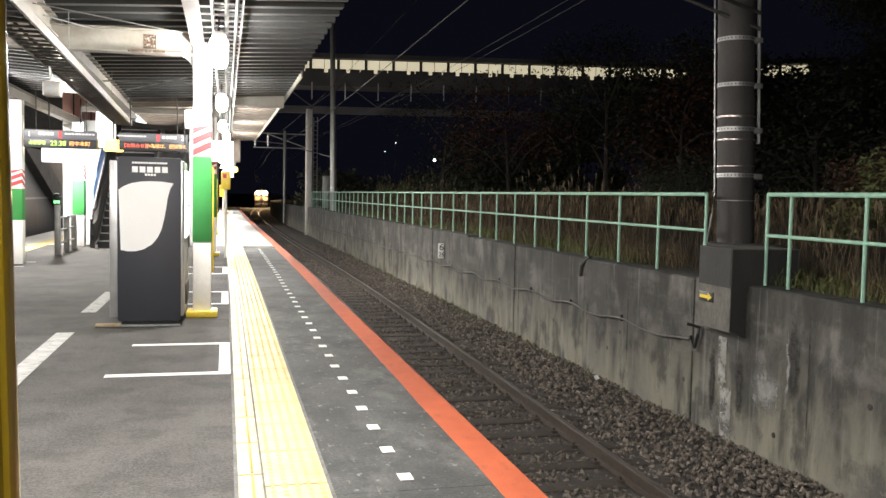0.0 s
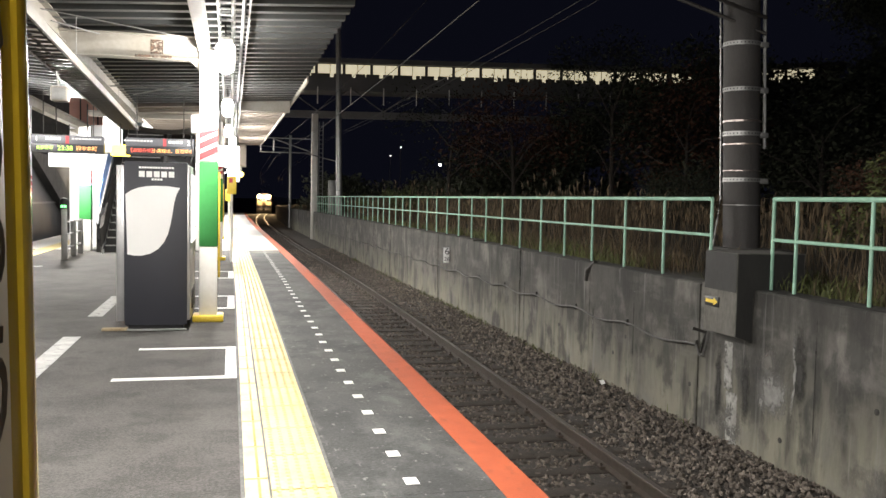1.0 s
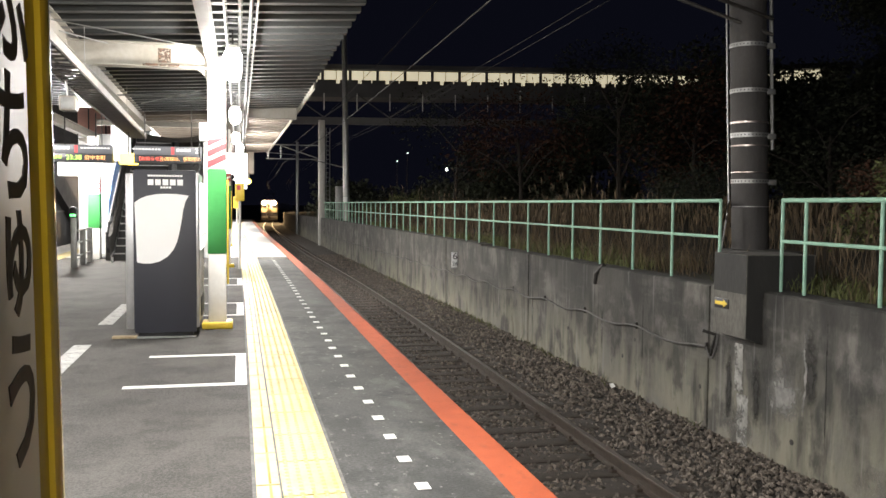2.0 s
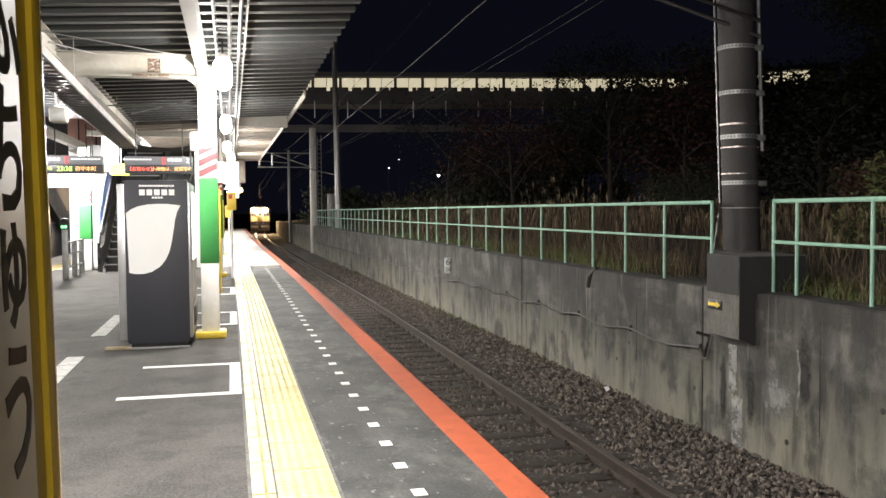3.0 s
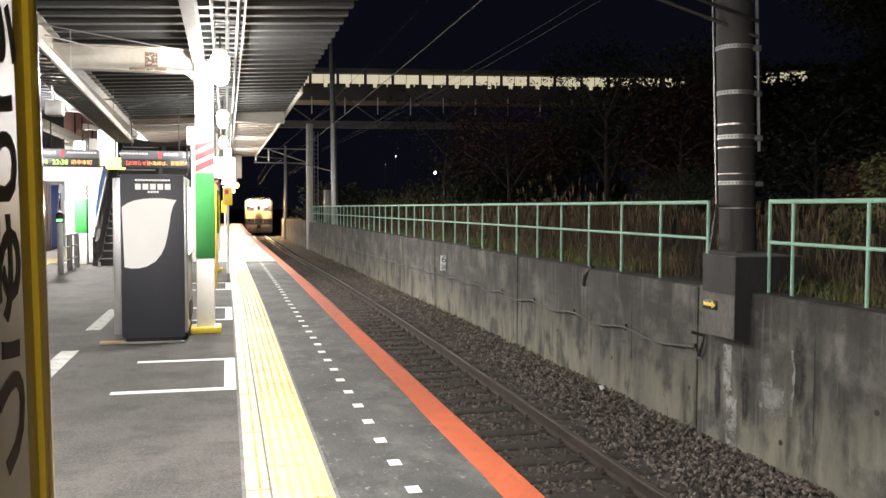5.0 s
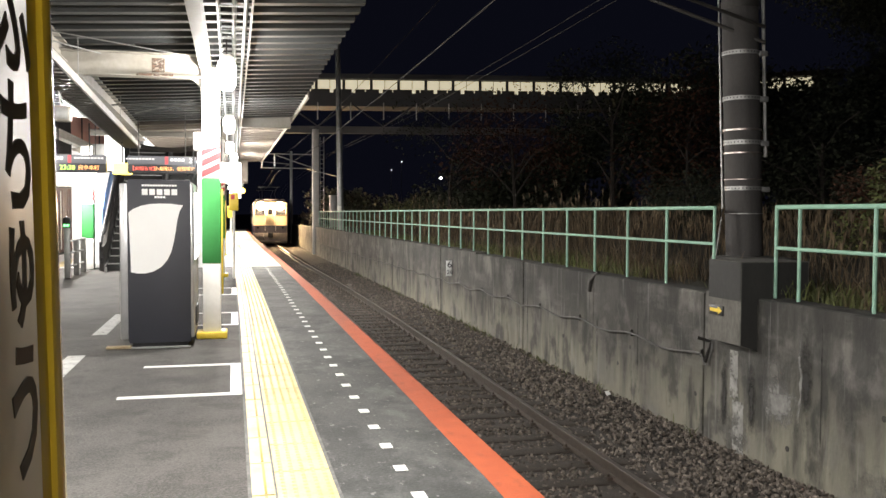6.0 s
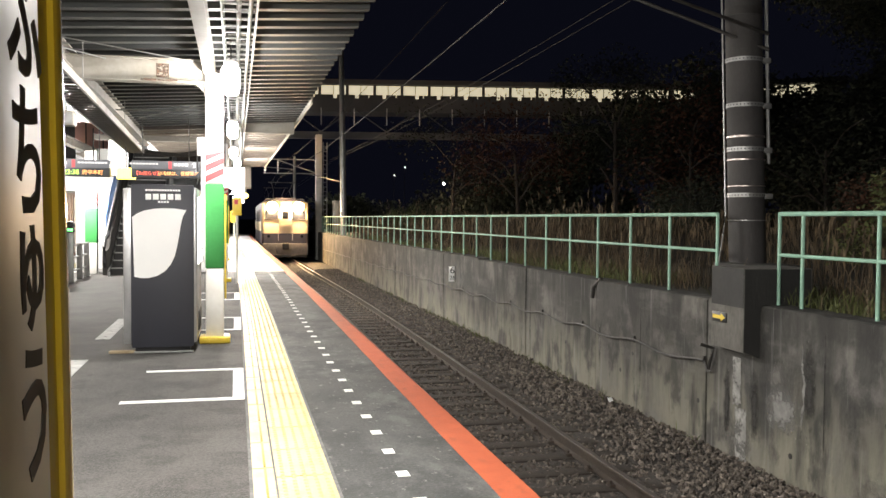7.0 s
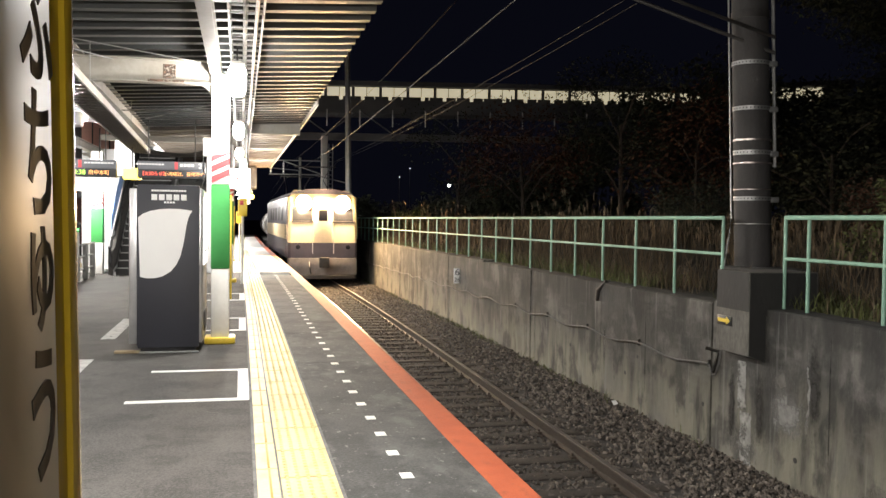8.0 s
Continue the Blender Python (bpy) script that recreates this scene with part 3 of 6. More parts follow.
def main_structure():
    build_platform()
    build_tactile()
    build_markings()
    build_track(TRACK_A, -14, 205, "a", 44000)
    build_track(TRACK_B, -120, 130, "b", 0)
    build_wall()
    build_ground()


main_structure()


# ---- canopy ----
def roof_z(x):
    return 3.36 + 0.055 * abs(x + 2.1)


def folded_sheet(name, y0, y1, material, label, pitch=0.4, depth=0.13, x0=-5.45, x1=1.24, drop=0.0):
    bm = bmesh.new()
    rows = []
    y = y0
    while y < y1:
        for dy, dz in ((0, 0), (0.11, 0), (0.17, depth), (0.34, depth)):
            if y + dy * pitch / 0.4 <= y1:
                rows.append((y + dy * pitch / 0.4, dz))
        y += pitch
    lines = []
    for yy, dz in rows:
        o = bend(yy)[0]
        lines.append([bm.verts.new((x + o, yy, roof_z(x) + dz + drop)) for x in (x0, max(-2.1, x0 + 1.0), x1)])
    for a, b in zip(lines, lines[1:]):
        for k in range(2):
            bm.faces.new((a[k], a[k + 1], b[k + 1], b[k]))
    bmesh.ops.recalc_face_normals(bm, faces=bm.faces)
    bmesh.ops.solidify(bm, geom=bm.faces[:], thickness=0.006)
    return structure(name, bm, material, label, "roof", smooth=False)


def build_canopy():
    folded_sheet("ceiling_canopy", -9, 18.6, M["roof"], "grey folded steel sheet roof over the platform")
    folded_sheet("ceiling_canopy_far", 18.9, 34.6, M["roof_dark"], "brown ribbed roof over the far platform hall", 0.62, 0.1, x0=-2.1, drop=-0.03)
    st = thing("canopy_frame", "cream painted steel beams of the platform canopy with rust spots", "steel frame", "", "structure")
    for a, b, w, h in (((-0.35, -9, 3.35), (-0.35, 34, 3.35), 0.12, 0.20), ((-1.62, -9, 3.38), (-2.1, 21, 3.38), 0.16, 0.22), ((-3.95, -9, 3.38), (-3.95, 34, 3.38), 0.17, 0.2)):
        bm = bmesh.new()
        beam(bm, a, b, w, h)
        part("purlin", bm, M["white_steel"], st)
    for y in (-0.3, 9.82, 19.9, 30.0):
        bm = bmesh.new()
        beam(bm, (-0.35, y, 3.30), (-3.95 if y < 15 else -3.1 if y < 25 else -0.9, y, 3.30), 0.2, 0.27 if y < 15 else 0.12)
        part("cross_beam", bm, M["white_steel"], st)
    bm = bmesh.new()
    box(bm, -0.2, 18.60, 3.32, 1.2, 18.78, 3.62, 0.01)
    part("end_beam", bm, M["white_steel"], st)
    bm = bmesh.new()
    extrude_y(bm, [(1.235, 3.46), (1.235, 3.63), (1.265, 3.63), (1.265, 3.46)], 14.5, 34.6, bend, 8)
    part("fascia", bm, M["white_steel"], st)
    # rust on the cross beam
    for x0, x1, z0, z1, y in ((-0.94, -0.80, 3.09, 3.25, 9.813), (-1.10, -0.70, 3.032, 3.06, 9.717)):
        bm = bmesh.new()
        box(bm, x0, y - 0.003, z0, x1, y, z1)
        part("rust_patch", bm, M["rust"], st, "flaking rust patch")
    bm = bmesh.new()
    tube(bm, [(-1.9, 9.3, 3.30), (-0.4, 11.2, 3.22)], 0.008, 5)
    tube(bm, [(-2.0, 8.7, 3.32), (-0.5, 9.4, 3.22)], 0.007, 5)
    tube(bm, [(-2.3, 14.2, 3.2), (-0.4, 14.0, 3.2)], 0.012, 5)
    tube(bm, [(-1.6, 14.4, 3.1), (-0.4, 13.6, 3.3)], 0.01, 5)
    part("tie_rod", bm, M["galv"], st)


def build_tray():
    t = thing("cable_tray", "white ladder cable tray beneath the canopy, far rail and rungs coloured as shaded", "cable tray")
    a0, a1 = Vector((-1.105, -8.0, 2.85)), Vector((-1.985, 19.2, 2.85))
    # far rail and rungs are grey: their shade is put into the colour
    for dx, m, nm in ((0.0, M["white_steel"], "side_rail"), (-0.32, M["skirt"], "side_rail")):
        bm = bmesh.new()
        vs = box(bm, dx - 0.012, 0, 0, dx + 0.012, (a1 - a0).length, 0.09)
        bmesh.ops.transform(bm, matrix=Matrix.Translation(a0) @ (a1 - a0).to_track_quat("Y", "Z").to_matrix().to_4x4(), verts=vs)
        part(nm, bm, m, t)
    bm = bmesh.new()
    box(bm, -0.305, -0.02, 0, -0.012, 0.02, 0.02)
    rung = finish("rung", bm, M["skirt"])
    n = 110
    for i in range(n):
        p = a0.lerp(a1, (i + 0.5) / n)
        o = new("rung", rung)
        o.parent = t
        o.matrix_basis = pose(*p)
    for k in (0, 3):
        bm = bmesh.new()
        pts = []
        for i in range(34):
            p = a0.lerp(a1, i / 33)
            pts.append((p.x - 0.06 - 0.045 * k + random.uniform(-0.012, 0.012), p.y, p.z + 0.04 + random.uniform(0, 0.015)))
        tube(bm, pts, 0.016, 5)
        part("cable", bm, M["dark_steel"], t, "black cable")
    for y in (-6, -1, 4, 9.4, 14.5, 18.6):
        x = a0.x + (a1.x - a0.x) * (y - a0.y) / (a1.y - a0.y)
        for dx in (0.0, -0.32):
            bm = bmesh.new()
            cyl(bm, (x + dx, y, 2.9), (x + dx, y, 3.42), 0.005, seg=6)
            part("hanger_rod", bm, M["galv"], t)
    # cables leave the tray end towards the lamp row
    for k in range(4):
        bm = bmesh.new()
        pts = []
        for i in range(13):
            f = i / 12
            pts.append((-2.05 + 1.72 * f, 19.1 + 0.25 * k * f + 0.6 * f, 2.86 + 0.03 * k + (0.10 + 0.07 * k) * f - (0.09 + 0.03 * k) * math.sin(math.pi * f)))
        tube(bm, pts, 0.014, 5)
        part("drop_cable", bm, M["dark_steel"], t, "slack black cable")


def lamp_fixture():
    f = thing("strip_lamp", "bright white strip lamp hung beneath the canopy", "lamp", "platform lamps")
    bm = bmesh.new()
    extrude_y(bm, [(-0.07, 0.067), (-0.07, 0.078), (-0.035, 0.10), (0.035, 0.10), (0.07, 0.078), (0.07, 0.067)], -0.62, 0.62)
    part("hood", bm, M["column_white"], f, "white enamelled hood")
    bm = bmesh.new()
    extrude_y(bm, [(0.098 * math.cos(a * math.pi / 10), 0.098 * math.sin(a * math.pi / 10) - 0.03) for a in range(20)], -0.60, 0.60)
    part("diffuser", bm, M["tube"], f, "glowing white diffuser")
    for y in (-0.4, 0.4):
        bm = bmesh.new()
        cyl(bm, (0, y, 0.09), (0, y, 0.33), 0.008, seg=8)
        part("hanger", bm, M["dark_steel"], f)
    return f


def build_lamps():
    f = lamp_fixture()
    spots = [(x, y) for x, y in LAMPS_A + LAMPS_B] + [(x, y) for x, y, w in LAMPS_HALL_AND_FILL]
    for k, (x, y) in enumerate(spots):
        if k:
            lamp = copy_thing(f, pose(x, y, 2.72 if y == 22.2 else 3.06))
            # fixture of an added fill light, hung low to hide behind the departure board
            if y == 22.2:
                bm = bmesh.new()
                cyl(bm, (0.05, 0.4, 0.09), (0.05, 0.4, 0.5), 0.01, seg=8)
                part("long_hanger", bm, M["dark_steel"], lamp)
    f.matrix_basis = pose(*spots[0], 3.06)
    c = thing("conduit_run", "galvanised wiring channels along the lamp row", "conduit")
    for x, z, r in ((-0.02, 3.34, 0.022), (0.08, 3.30, 0.018), (-0.16, 3.36, 0.015)):
        bm = bmesh.new()
        tube(bm, [(x, -8, z), (x, 34, z)], r, 8)
        part("channel", bm, M["galv"], c)
    bm = bmesh.new()
    box(bm, -0.17, -0.012, -0.008, 0.14, 0.012, 0.008)
    rung = finish("rung", bm, M["galv"])
    for k in range(136):
        o = new("rung", rung)
        o.parent = c
        o.matrix_basis = pose(0, -7.4 + 0.3 * k, 3.325)
    bm = bmesh.new()
    for x in (-0.17, 0.14):
        box(bm, x - 0.008, -8, 3.30, x + 0.008, 34, 3.35)
    part("ladder_side", bm, M["galv"], c)


# ---- columns ----
def build_column(x, y, w=0.205, base=True, guard=True, green=(0.88, 1.87)):
    c = thing("platform_column", "white steel platform column with green and red-striped bands", "column", "platform columns")
    h = w / 2
    spans = [("lower_shaft", 0.0, green[0], M["column_white"]), ("green_band", green[0], green[1], M["green"]), ("warning_band", green[1], green[1] + 0.38, M["column_white"]), ("upper_shaft", green[1] + 0.38, 3.16, M["column_white"])]
    for nm, z0, z1, m in spans:
        g = 0.004 if nm == "green_band" else 0.0
        bm = bmesh.new()
        box(bm, -h - g, -h - g, z0, h + g, h + g, z1, 0.012)
        part(nm, bm, m, c)
    # slanting red stripes on the warning band, on the two seen faces
    for k in range(3):
        z0 = green[1] + 0.015 + 0.125 * k
        bm = bmesh.new()
        v = [(-h, -h - 0.003, z0), (h, -h - 0.003, z0 + 0.10), (h, -h - 0.003, z0 + 0.175), (-h, -h - 0.003, z0 + 0.075)]
        v2 = [(h + 0.003, -h, z0 + 0.1), (h + 0.003, h, z0 + 0.0), (h + 0.003, h, z0 + 0.075), (h + 0.003, -h, z0 + 0.175)]
        for q in (v, v2):
            top = [bm.verts.new((a, b, min(cz, green[1] + 0.38))) for a, b, cz in q]
            bm.faces.new(top)
        bmesh.ops.recalc_face_normals(bm, faces=bm.faces)
        bmesh.ops.solidify(bm, geom=bm.faces[:], thickness=0.002)
        part("red_stripe", bm, M["red"], c)
    if base:
        bm = bmesh.new()
        box(bm, -0.175, -0.175, 0, 0.175, 0.175, 0.075, 0.015)
        part("base_pad", bm, M["yellow"], c, "yellow painted base pad")
    bm = bmesh.new()
    n = 8
    knee = [(-h, 2.86)] + [(-h - 0.20 + 0.20 * math.cos(math.pi / 2 * i / n), 2.86 + 0.18 * math.sin(math.pi / 2 * i / n)) for i in range(n + 1)] + [(-h - 0.24, 3.10), (h, 3.16)]
    a = [bm.verts.new((p, -0.05, q)) for p, q in knee[1:]] + [bm.verts.new((h, -0.05, 2.86))]
    b = [bm.verts.new((p, 0.05, q)) for p, q in knee[1:]] + [bm.verts.new((h, 0.05, 2.86))]
    bm.faces.new(a)
    bm.faces.new(b[::-1])
    for i in range(len(a)):
        bm.faces.new((a[i], b[i], b[(i + 1) % len(a)], a[(i + 1) % len(a)]))
    bmesh.ops.recalc_face_normals(bm, faces=bm.faces)
    part("knee_bracket", bm, M["white_steel"], c, "curved cream knee bracket")
    if guard:
        bm = bmesh.new()
        box(bm, h + 0.008, -h + 0.01, 0.52, h + 0.03, -h + 0.06, 1.75, 0.006)
        part("corner_guard", bm, M["yellow"], c, "yellow corner guard strip")
    c.matrix_basis = pose(x, y, 0)
    return c


def build_columns():
    c = build_column(-0.29, 9.86)
    for y in (19.95, 30.0):
        copy_thing(c, pose(-0.29 + bend(y)[0], y, 0))
    copy_thing(c, pose(-0.305, -0.33, 0))
    d = build_column(-3.95, 17.6, 0.26, False, False, (0.85, 1.45))
    build_column(-3.665, 23.2, 0.28, False, False, (0.80, 1.68))
    copy_thing(d, pose(-3.95, -0.3, 0))
    copy_thing(d, pose(-3.95, 31, 0))
    # switch box and its wiring on the near column
    b = thing("switch_box", "small white switch box with hanging black wires on the column", "switch box")
    bm = bmesh.new()
    box(bm, -0.485, 9.70, 2.19, -0.385, 9.80, 2.40, 0.012)
    part("housing", bm, M["column_white"], b)
    bm = bmesh.new()
    cyl(bm, (-0.435, 9.699, 2.30), (-0.435, 9.688, 2.30), 0.012, seg=10)
    box(bm, -0.465, 9.694, 2.25, -0.405, 9.700, 2.35)
    part("dial", bm, M["galv"], b)
    bm = bmesh.new()
    tube(bm, [(-0.48, 9.75, 2.18), (-0.485, 9.75, 2.05), (-0.46, 9.74, 1.95), (-0.49, 9.74, 1.86)], 0.009, 6)
    tube(bm, [(-0.45, 9.75, 2.18), (-0.45, 9.75, 2.0), (-0.56, 9.75, 1.90)], 0.006, 6)
    part("wire", bm, M["black"], b)
    # speaker under the tray
    s = thing("speaker", "white box speaker hung beneath the cable tray", "speaker")
    bm = bmesh.new()
    box(bm, -2.02, 9.85, 2.51, -1.84, 10.05, 2.68, 0.02)
    part("body", bm, M["white_steel"], s)
    bm = bmesh.new()
    box(bm, -2.00, 9.843, 2.53, -1.86, 9.85, 2.66, 0.004)
    part("grille", bm, M["galv"], s)
    bm = bmesh.new()
    cyl(bm, (-1.94, 9.95, 2.67), (-1.96, 9.95, 2.87), 0.015, seg=8)
    part("bracket", bm, M["galv"], s)
    # boxes on the farther column
    for y, x, z0, z1, w, m, nm, lab in ((19.2, -0.02, 1.52, 1.92, 0.2, M["yellow"], "call_box", "yellow emergency call box on the column"), (29.3, -0.1, 1.3, 1.7, 0.25, M["yellow"], "call_box", "yellow emergency call box on the column")):
        t = thing(nm, lab, "call box")
        bm = bmesh.new()
        box(bm, x - w / 2, y, z0, x + w / 2, y + 0.14, z1, 0.015)
        part("housing", bm, m, t)
        bm = bmesh.new()
        box(bm, x - w * 0.3, y - 0.004, z0 + 0.25, x + w * 0.1, y, z1 - 0.05, 0.003)
        part("panel", bm, M["red"], t)
        bm = bmesh.new()
        cyl(bm, (x, y + 0.1, 0.0), (x, y + 0.1, z0 + 0.02), 0.03, seg=10)
        part("post", bm, M["column_white"], t)
    # hanging signs and lit boxes along the hall
    g = thing("hanging_sign", "white hanging notice sign with a red pictogram", "sign")
    bm = bmesh.new()
    box(bm, -0.30, 16.6, 2.05, 0.12, 16.68, 2.44, 0.01)
    part("panel", bm, M["sign_glow"], g)
    bm = bmesh.new()
    for a in ((-0.22, 2.17, -0.20, 2.33), (-0.06, 2.17, -0.04, 2.33), (-0.22, 2.31, -0.04, 2.33), (-0.22, 2.17, -0.04, 2.19), (-0.15, 2.22, -0.11, 2.28)):
        box(bm, a[0], 16.594, a[1], a[2], 16.60, a[3])
    part("pictogram", bm, M["red"], g)
    for x in (-0.25, 0.07):
        bm = bmesh.new()
        cyl(bm, (x, 16.64, 2.44), (x, 16.64, 3.5), 0.012, seg=8)
        part("hanger", bm, M["dark_steel"], g)
    # glowing boxes added where bright spots of unknown make stand
    for k, (x, y, z, w, h) in enumerate(((-0.02, 24.0, 2.25, 0.36, 0.36), (0.08, 29.0, 1.95, 0.3, 0.5))):
        g = thing("lit_sign", "glowing white box hung in the hall for a bright spot", "sign", "hall signs")
        bm = bmesh.new()
        box(bm, x - w / 2, y, z, x + w / 2, y + 0.12, z + h, 0.015)
        part("panel", bm, M["sign_glow"], g)
        for dx in (-w / 3, w / 3):
            bm = bmesh.new()
            cyl(bm, (x + dx, y + 0.06, z + h), (x + dx, y + 0.06, 3.46), 0.012, seg=8)
            part("hanger", bm, M["dark_steel"], g)
    # tail of the hall: hanging duct, yellow lamp, gutter
    t = thing("hanging_duct", "cream ribbed duct hung at the roof end", "duct")
    bm = bmesh.new()
    box(bm, 0.06, 33.0, 2.62, 0.50, 34.5, 3.45, 0.02)
    for k in range(4):
        box(bm, 0.04, 33.1 + 0.35 * k, 2.60, 0.52, 33.16 + 0.35 * k, 3.40)
    part("body", bm, M["roof_dark"], t)
    t = thing("warning_lamp", "small yellow warning lamp under the roof end", "lamp")
    bm = bmesh.new()
    bmesh.ops.create_icosphere(bm, subdivisions=2, radius=0.11, matrix=Matrix.Translation((0.32, 33.2, 2.3)))
    part("bulb", bm, M["lamp_yellow"], t)
    bm = bmesh.new()
    cyl(bm, (0.32, 33.2, 2.36), (0.32, 33.2, 2.66), 0.03, seg=10)
    part("stem", bm, M["galv"], t)


# ---- vending machine ----
def build_vending():
    v = thing("vending_machine", "charcoal drinks vending machine with a white leaf panel", "vending machine")
    x0, x1, y0, y1 = -1.163, -0.497, 9.12, 10.28
    bm = bmesh.new()
    box(bm, x0 + 0.01, y0 + 0.02, 0.07, x1 - 0.03, y1, 1.82, 0.01)
    part("cabinet", bm, M["charcoal"], v)
    bm = bmesh.new()
    box(bm, x0 + 0.02, y0, 0.055, x1, y0 + 0.02, 1.83, 0.006)
    part("side_panel", bm, M["charcoal"], v, "matt charcoal side panel")
    bm = bmesh.new()
    box(bm, x0 - 0.075, y0 + 0.06, 0.09, x0 + 0.012, y1 - 0.05, 1.79, 0.012)
    part("rear_cover", bm, M["silver"], v, "grey metal rear cover")
    bm = bmesh.new()
    box(bm, x0 + 0.05, y0 + 0.04, 0.0, x1 - 0.04, y1 - 0.04, 0.07, 0.005)
    part("plinth", bm, M["black"], v)
    bm = bmesh.new()
    box(bm, x1 - 0.03, y0 + 0.02, 0.10, x1 + 0.035, y1 - 0.02, 1.80, 0.02)
    part("front_door", bm, M["silver"], v, "silver front door facing the track")
    bm = bmesh.new()
    box(bm, x1 + 0.035, y0 + 0.10, 0.95, x1 + 0.05, y1 - 0.1, 1.70, 0.01)
    w = part("display_window", bm, M["sign_glow"], v, "lit display window")
    bm = bmesh.new()
    for k in range(3):
        box(bm, x1 + 0.05, y0 + 0.12, 1.10 + 0.2 * k, x1 + 0.056, y1 - 0.12, 1.115 + 0.2 * k)
    part("shelf_strip", bm, M["black"], w)
    bm = bmesh.new()
    box(bm, x1 + 0.035, y0 + 0.25, 0.2, x1 + 0.05, y1 - 0.25, 0.42, 0.01)
    part("delivery_flap", bm, M["black"], v)

    def pt(cx, cy):
        return (x0 + 0.008 + (cx - 62) * 0.00213, 1.83 - (cy - 30) * 0.00213)
    crv = [(70, 197), (95, 178), (130, 163), (175, 154), (220, 151), (275, 152), (335, 160), (318, 192), (307, 235), (299, 290), (289, 345), (277, 395), (258, 437), (230, 472), (190, 497), (150, 507), (110, 507), (80, 500)]
    bm = bmesh.new()
    f = bm.faces.new([bm.verts.new((pt(a, b)[0], y0 - 0.003, pt(a, b)[1])) for a, b in crv])
    bmesh.ops.recalc_face_normals(bm, faces=bm.faces)
    bmesh.ops.solidify(bm, geom=bm.faces[:], thickness=0.0025)
    part("leaf_panel", bm, M["leaf_white"], v, "glossy white leaf shape")
    # trade mark and its lines as plain shapes
    bm = bmesh.new()
    for k in range(5):
        a, b = pt(135 + 36 * k, 0)[0], pt(163 + 36 * k, 0)[0]
        z0, z1 = pt(0, 108)[1], pt(0, 78)[1]
        box(bm, a, y0 - 0.003, z0, b, y0, z1, 0.001)
    part("mark", bm, M["leaf_white"], v, "white plain logo bars")
    for k in range(17):
        a, b, z0, z1 = (135 + 13.2 * k, 146 + 13.2 * k, 64, 55) if k < 13 else (196 + 14 * (k - 13), 207 + 14 * (k - 13), 124, 114)
        bm = bmesh.new()
        box(bm, pt(a, 0)[0], y0 - 0.002, pt(0, z0)[1], pt(b, 0)[0], y0, pt(0, z1)[1])
        part("small_line", bm, M["leaf_white"], v)
    bm = bmesh.new()
    box(bm, -1.38, 9.10, 0.0, -1.12, 9.20, 0.025, 0.004)
    k = tagged(new("floor_strip", finish("floor_strip", bm, M["strip"])), "worn tan and rusty floor strip beside the vending machine", "floor strip")
    bm = bmesh.new()
    box(bm, -1.12, 9.06, 0.0, -0.50, 9.115, 0.02, 0.004)
    tagged(new("floor_bracket", finish("floor_bracket", bm, M["galv"])), "galvanised anchor bracket under the vending machine", "bracket")
    # bin behind
    b = thing("recycling_bin", "pale grey recycling bin beside the vending machine", "bin")
    bm = bmesh.new()
    box(bm, -1.05, 10.40, 0.02, -0.52, 10.95, 1.15, 0.03)
    part("body", bm, M["pale_grey"], b)
    bm = bmesh.new()
    box(bm, -1.07, 10.38, 1.15, -0.50, 10.97, 1.24, 0.03)
    part("lid", bm, M["silver"], b)


# ---- departure boards ----
def build_board(x0, x1, num, texts, red_at):
    b = thing("departure_board", "hanging grey departure board with lit LED lettering", "departure board", "departure boards")
    y, zb, zm, zt = 17.0, 2.235, 2.40, 2.565
    bm = bmesh.new()
    box(bm, x0, y, zb, x1, y + 0.22, zm, 0.008)
    d = part("display", bm, M["black"], b, "black LED display")
    bm = bmesh.new()
    box(bm, x0, y - 0.004, zm, x1, y + 0.22, zt, 0.008)
    h = part("header", bm, M["grey_sign"], b, "grey header panel")
    bm = bmesh.new()
    box(bm, red_at - 0.03, y - 0.008, zm + 0.01, red_at + 0.03, y - 0.003, zt - 0.01)
    part("line_mark", bm, M["red"], b, "red line mark")
    nx = x0 + 0.10 if num == "1" else x1 - 0.10
    writing("platform_number", num, 0.13, M["leaf_white"], b, pose(nx, y - 0.006, (zm + zt) / 2, 90))
    for k in range(4):
        bm = bmesh.new()
        xx = red_at + (0.07 if num == "2" else -0.38) + 0.07 * k
        box(bm, xx, y - 0.007, zm + 0.07, xx + 0.055, y - 0.003, zm + 0.125)
        part("line_name", bm, M["pale_grey"], b)
    bm = bmesh.new()
    for k in range(9):
        xx = red_at + (-0.75 if num == "2" else 0.08) + 0.06 * k
        box(bm, xx, y - 0.007, zm + 0.09, xx + 0.045, y - 0.003, zm + 0.12)
    part("small_line", bm, M["pale_grey"], b)
    zc = (zb + zm) / 2
    for txt, xc, m, sz in texts:
        writing("led_text", txt, sz, M[m], d, pose(x0 + xc, y - 0.004, zc, 90))
    for x in (x0 + 0.2, x1 - 0.2):
        bm = bmesh.new()
        cyl(bm, (x, y + 0.11, zt), (x, y + 0.11, 3.4), 0.009, seg=8)
        part("hanger", bm, M["dark_steel"], b)


